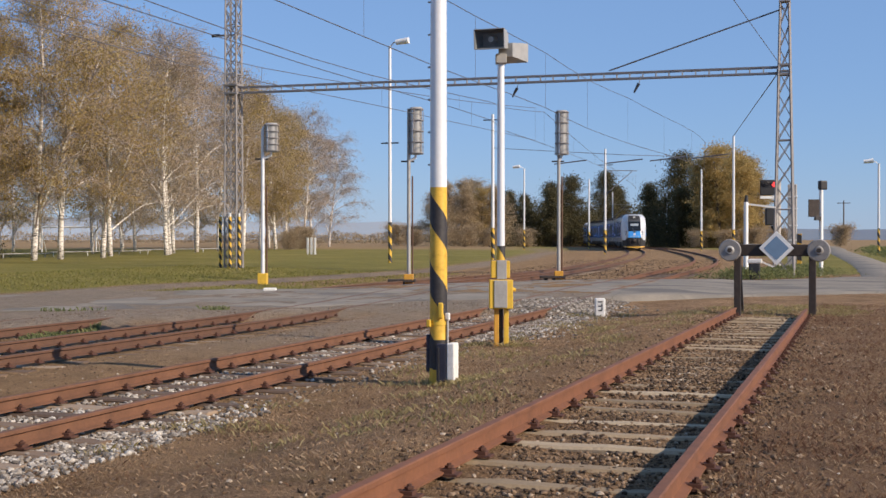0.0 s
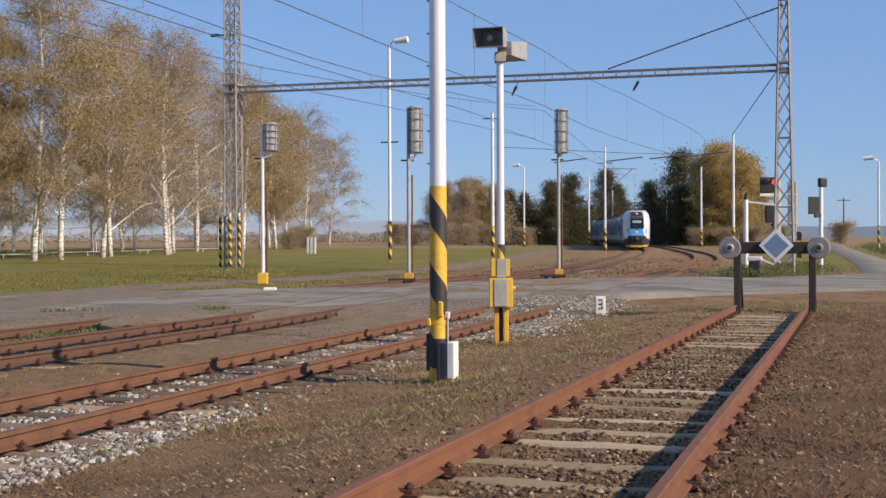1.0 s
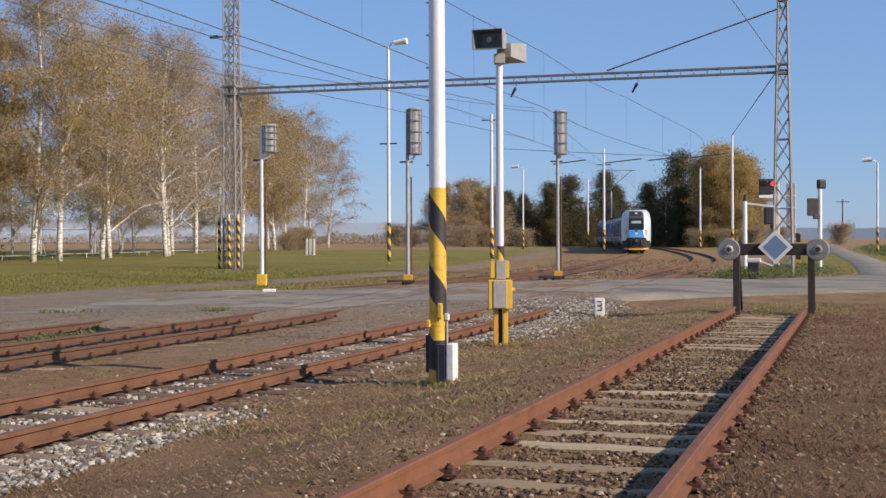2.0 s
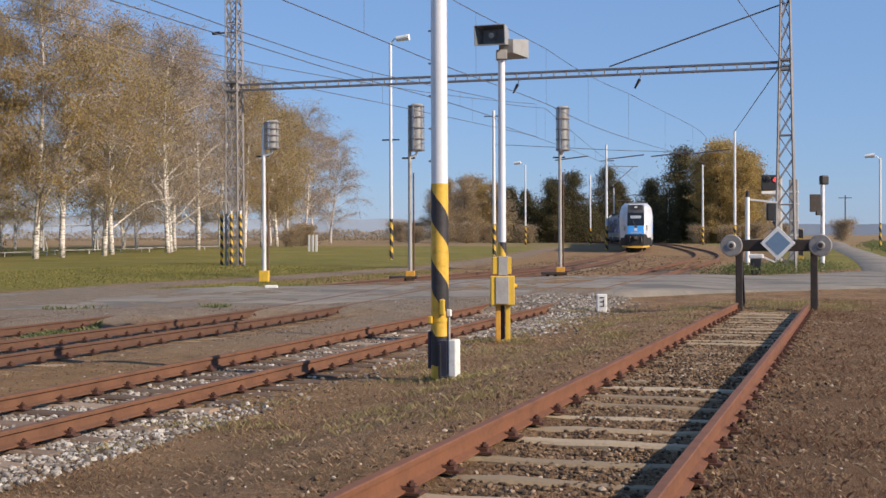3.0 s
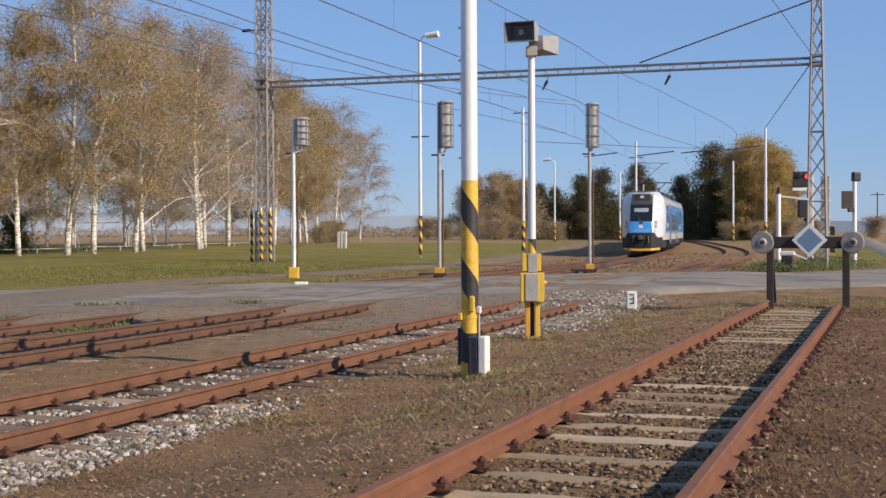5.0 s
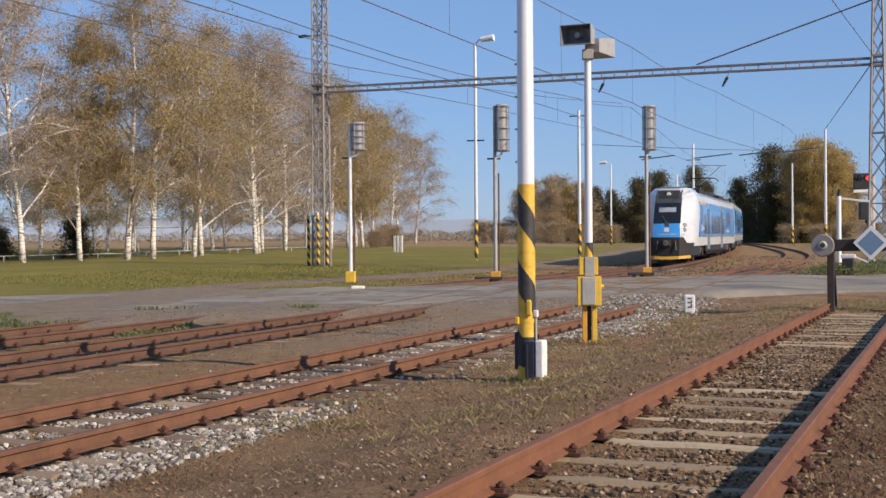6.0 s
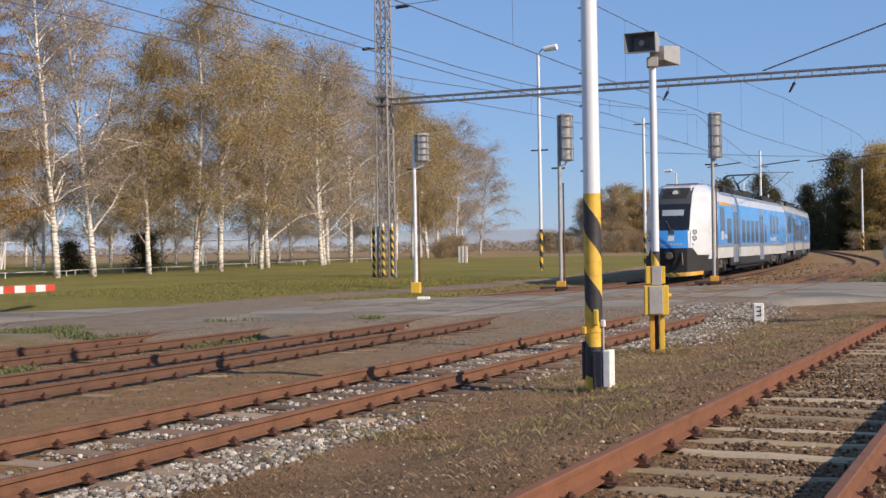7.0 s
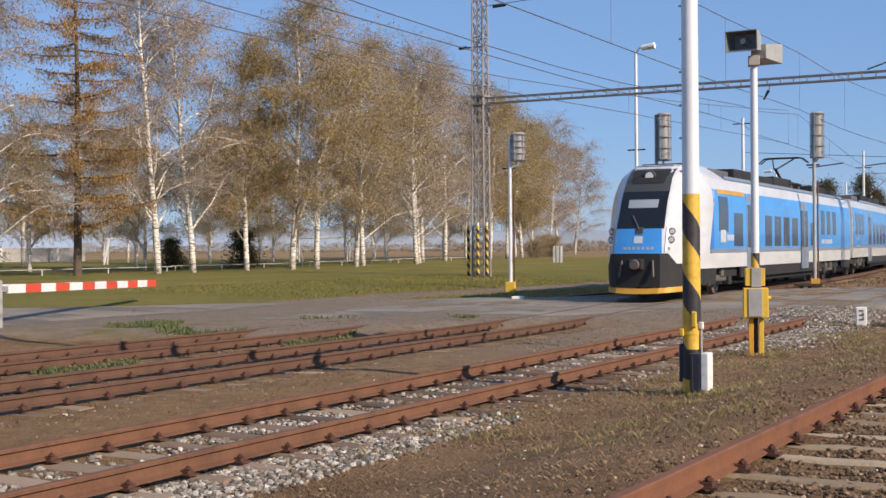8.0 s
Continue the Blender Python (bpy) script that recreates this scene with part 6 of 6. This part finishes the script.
# ---------------------------------------------------------------- stones, dry grass and weeds
def scatter_stones(name, label, count, place_fn, sizes, mat, seed):
    """Loose angular stones, one small closed lump each."""
    rng = np.random.default_rng(seed)
    g = (1 + 5 ** 0.5) / 2
    ico = np.array([(-1, g, 0), (1, g, 0), (-1, -g, 0), (1, -g, 0), (0, -1, g), (0, 1, g), (0, -1, -g), (0, 1, -g), (g, 0, -1), (g, 0, 1), (-g, 0, -1), (-g, 0, 1)]) / 1.9
    fi = np.array([(0, 11, 5), (0, 5, 1), (0, 1, 7), (0, 7, 10), (0, 10, 11), (1, 5, 9), (5, 11, 4), (11, 10, 2), (10, 7, 6), (7, 1, 8),
                   (3, 9, 4), (3, 4, 2), (3, 2, 6), (3, 6, 8), (3, 8, 9), (4, 9, 5), (2, 4, 11), (6, 2, 10), (8, 6, 7), (9, 8, 1)])
    verts, faces, n = [], [], 0
    for _ in range(count):
        x, y = place_fn(rng)
        s = rng.uniform(*sizes) * 0.5
        v = ico * rng.uniform(0.72, 1.28, (12, 1)) * s * np.array([rng.uniform(0.8, 1.3), rng.uniform(0.8, 1.3), rng.uniform(0.6, 0.95)])
        a = rng.uniform(0, 6.28)
        r = np.array([[math.cos(a), -math.sin(a), 0], [math.sin(a), math.cos(a), 0], [0, 0, 1]])
        verts.append(v @ r.T + np.array([x, y, bed(x, y) + s * 0.35]))
        faces.append(fi + n)
        n += 12
    me = mesh_from(name, np.vstack(verts).tolist(), np.vstack(faces).tolist())
    me.materials.append(mat)
    return tagged(new(name, me), label, "stones", kind="stuff")


def off_road(x, y):
    return y < along(ROAD_NEAR, x) - 0.2


def loop_bed(rng):
    while True:
        y = 3.5 + 31 * rng.uniform() ** 1.3
        inside = rng.uniform() < 0.5
        if inside and not 0.24 < ((y + 22.0) / 0.68) % 1.0 < 0.78:
            continue
        x = -7.62 + rng.uniform(-0.68, 0.68) if inside else -7.62 + 0.85 + 1.05 * rng.uniform() ** 1.3
        if not inside and rng.uniform() < 0.15 + 0.8 * smooth(9.5, 13.0, y + 0.6 * noise.noise(Vector((x, y, 4.0)))) * (1 - 0.5 * smooth(21, 25, y)):
            continue
        if inside and noise.noise(Vector((x * 1.2, y * 1.2, 8.0))) < rng.uniform(-0.5, 0.15):
            continue
        if off_road(x, y):
            return x, y


def far_gravel(rng):
    while True:
        x, y = rng.normal(-6.2, 0.55), rng.uniform(22, 33)
        if off_road(x, y):
            return x, y


def yard_soil(rng):
    while True:
        x, y = rng.uniform(-16.8, 3.0), 4.2 + 27 * rng.uniform() ** 1.7
        if off_road(x, y) and not abs(x + 7.62) < 0.9:
            return x, y


scatter_stones("ballast", "pale grey broken stone ballast round the track", 12000, loop_bed, (0.022, 0.066), M_STONE, 31)
scatter_stones("ballast", "pale stone chippings beside the crossing", 1500, far_gravel, (0.03, 0.075), M_STONE, 32)
scatter_stones("loose_stones", "scattered brown pebbles on the yard soil", 17000, yard_soil, (0.01, 0.034), M_STONEDARK, 33)


def siding_bed(rng):
    return -1.69 + rng.normal() * 0.62, 4.2 + 24.2 * rng.uniform() ** 1.5


scatter_stones("loose_stones", "dark crumbly stones and soil between the sleepers", 11000, siding_bed, (0.012, 0.046), M_STONESOIL, 34)


def far_bed(rng):
    while True:
        y = 38 + 55 * rng.uniform() ** 1.4
        x = main_x(y) + rng.uniform(-3.6, 7.0)
        if y > along(ROAD_FAR, x) + 0.3:
            return x, y


scatter_stones("loose_stones", "brown trackside ballast beyond the crossing", 3500, far_bed, (0.03, 0.085), M_STONESOIL, 35)


def scatter_blades(name, label, count, place_fn, height, mat, seed, lean=0.8, width=0.006):
    """Thin bent grass blades, two triangles each."""
    rng = np.random.default_rng(seed)
    verts, faces = [], []
    for i in range(count):
        x, y = place_fn(rng)
        z, h, a = bed(x, y) - 0.005, rng.uniform(*height), rng.uniform(0, 6.28)
        dx, dy = math.cos(a), math.sin(a)
        k = rng.uniform(0.2, 1.0) * lean * h
        w = width * rng.uniform(0.6, 1.5)
        verts += [(x - dy * w, y + dx * w, z), (x + dy * w, y - dx * w, z), (x + dx * k * 0.4 + dy * w * 0.7, y + dy * k * 0.4 - dx * w * 0.7, z + h * 0.65), (x + dx * k, y + dy * k, z + h * 0.9)]
        faces += [(4 * i, 4 * i + 1, 4 * i + 2, 4 * i + 3)]
    me = mesh_from(name, verts, faces)
    me.materials.append(mat)
    return tagged(new(name, me), label, "grass", kind="stuff")


def bank_grass(rng):
    while True:
        x, y = rng.uniform(-6.2, 3.5), 4.3 + 27 * rng.uniform() ** 1.5
        t = noise.noise(Vector((x * 0.8, y * 0.8, 12.0))) + 0.45 * noise.noise(Vector((x * 3, y * 3, 2.0)))
        if t > rng.uniform(-0.4, 0.45) and off_road(x, y) and not (-2.6 < x < -0.85 and rng.uniform() < 0.85):
            return x, y


def heath_spot(rng):
    while True:
        x, y = (rng.uniform(-0.75, 4.5), 4.3 + 30 * rng.uniform() ** 1.5) if rng.uniform() < 0.9 else (rng.uniform(-6.3, -2.6), 4.5 + 26 * rng.uniform() ** 1.4)
        t = noise.noise(Vector((x * 0.9, y * 0.9, 22.0))) + 0.5 * noise.noise(Vector((x * 3.5, y * 3.5, 6.0)))
        if t > rng.uniform(-0.35, 0.3) + (0.25 if x < -2 else 0.0) and off_road(x, y):
            return x, y


def weed_spot(rng):
    while True:
        x, y = rng.uniform(-24, -13.6), rng.uniform(8, 27)
        if noise.noise(Vector((x * 0.6, y * 0.6, 5.0))) > 0.26 and off_road(x, y) and abs(x + 15.65) > 0.85:
            return x, y


def lawn_edge(rng):
    while True:
        x, y = rng.uniform(-32, -17), rng.uniform(34, 58)
        if y > along(ROAD_FAR, x) + 0.2 and abs(x - path_x(y)) > 1.2 and x < -17.5:
            return x, y


def bare_tuft(rng):
    c = tufts[rng.integers(0, len(tufts))]
    while True:
        x, y = c[0] + rng.normal() * 0.16, c[1] + rng.normal() * 0.16
        return x, y


tufter = random.Random(77)
tufts = [(tufter.uniform(-6.2, -3.0), tufter.uniform(9, 30)) for _ in range(80)] + [(-4.84 + tufter.uniform(-0.6, 0.5), 14.9 + tufter.uniform(-0.3, 0.3)) for _ in range(14)] + [(-5.7 + tufter.uniform(-0.5, 0.5), 20.8) for _ in range(8)]
tufts += [(tufter.uniform(-3.2, 0.2), tufter.uniform(28.6, 33)) for _ in range(60)]
scatter_blades("dry_grass", "short dead brown grass on the bank", 48000, bank_grass, (0.01, 0.045), M_STRAW, 41, 1.8, 0.0026)
scatter_blades("dead_weeds", "dark brown dead weeds beside the siding", 34000, heath_spot, (0.012, 0.06), M_HEATH, 45, 1.3, 0.003)
scatter_blades("grass_tufts", "yellow-green grass tufts on the bank", 8000, bare_tuft, (0.03, 0.09), M_OLD_GRASS, 42, 1.2, 0.005)
scatter_blades("weeds", "green weeds beside the sunken track", 6000, weed_spot, (0.03, 0.13), M_GREEN, 43, 1.0, 0.02)
scatter_blades("lawn_grass", "short green grass along the road edge", 14000, lawn_edge, (0.03, 0.08), M_LAWN, 44, 1.0, 0.02)


motions()
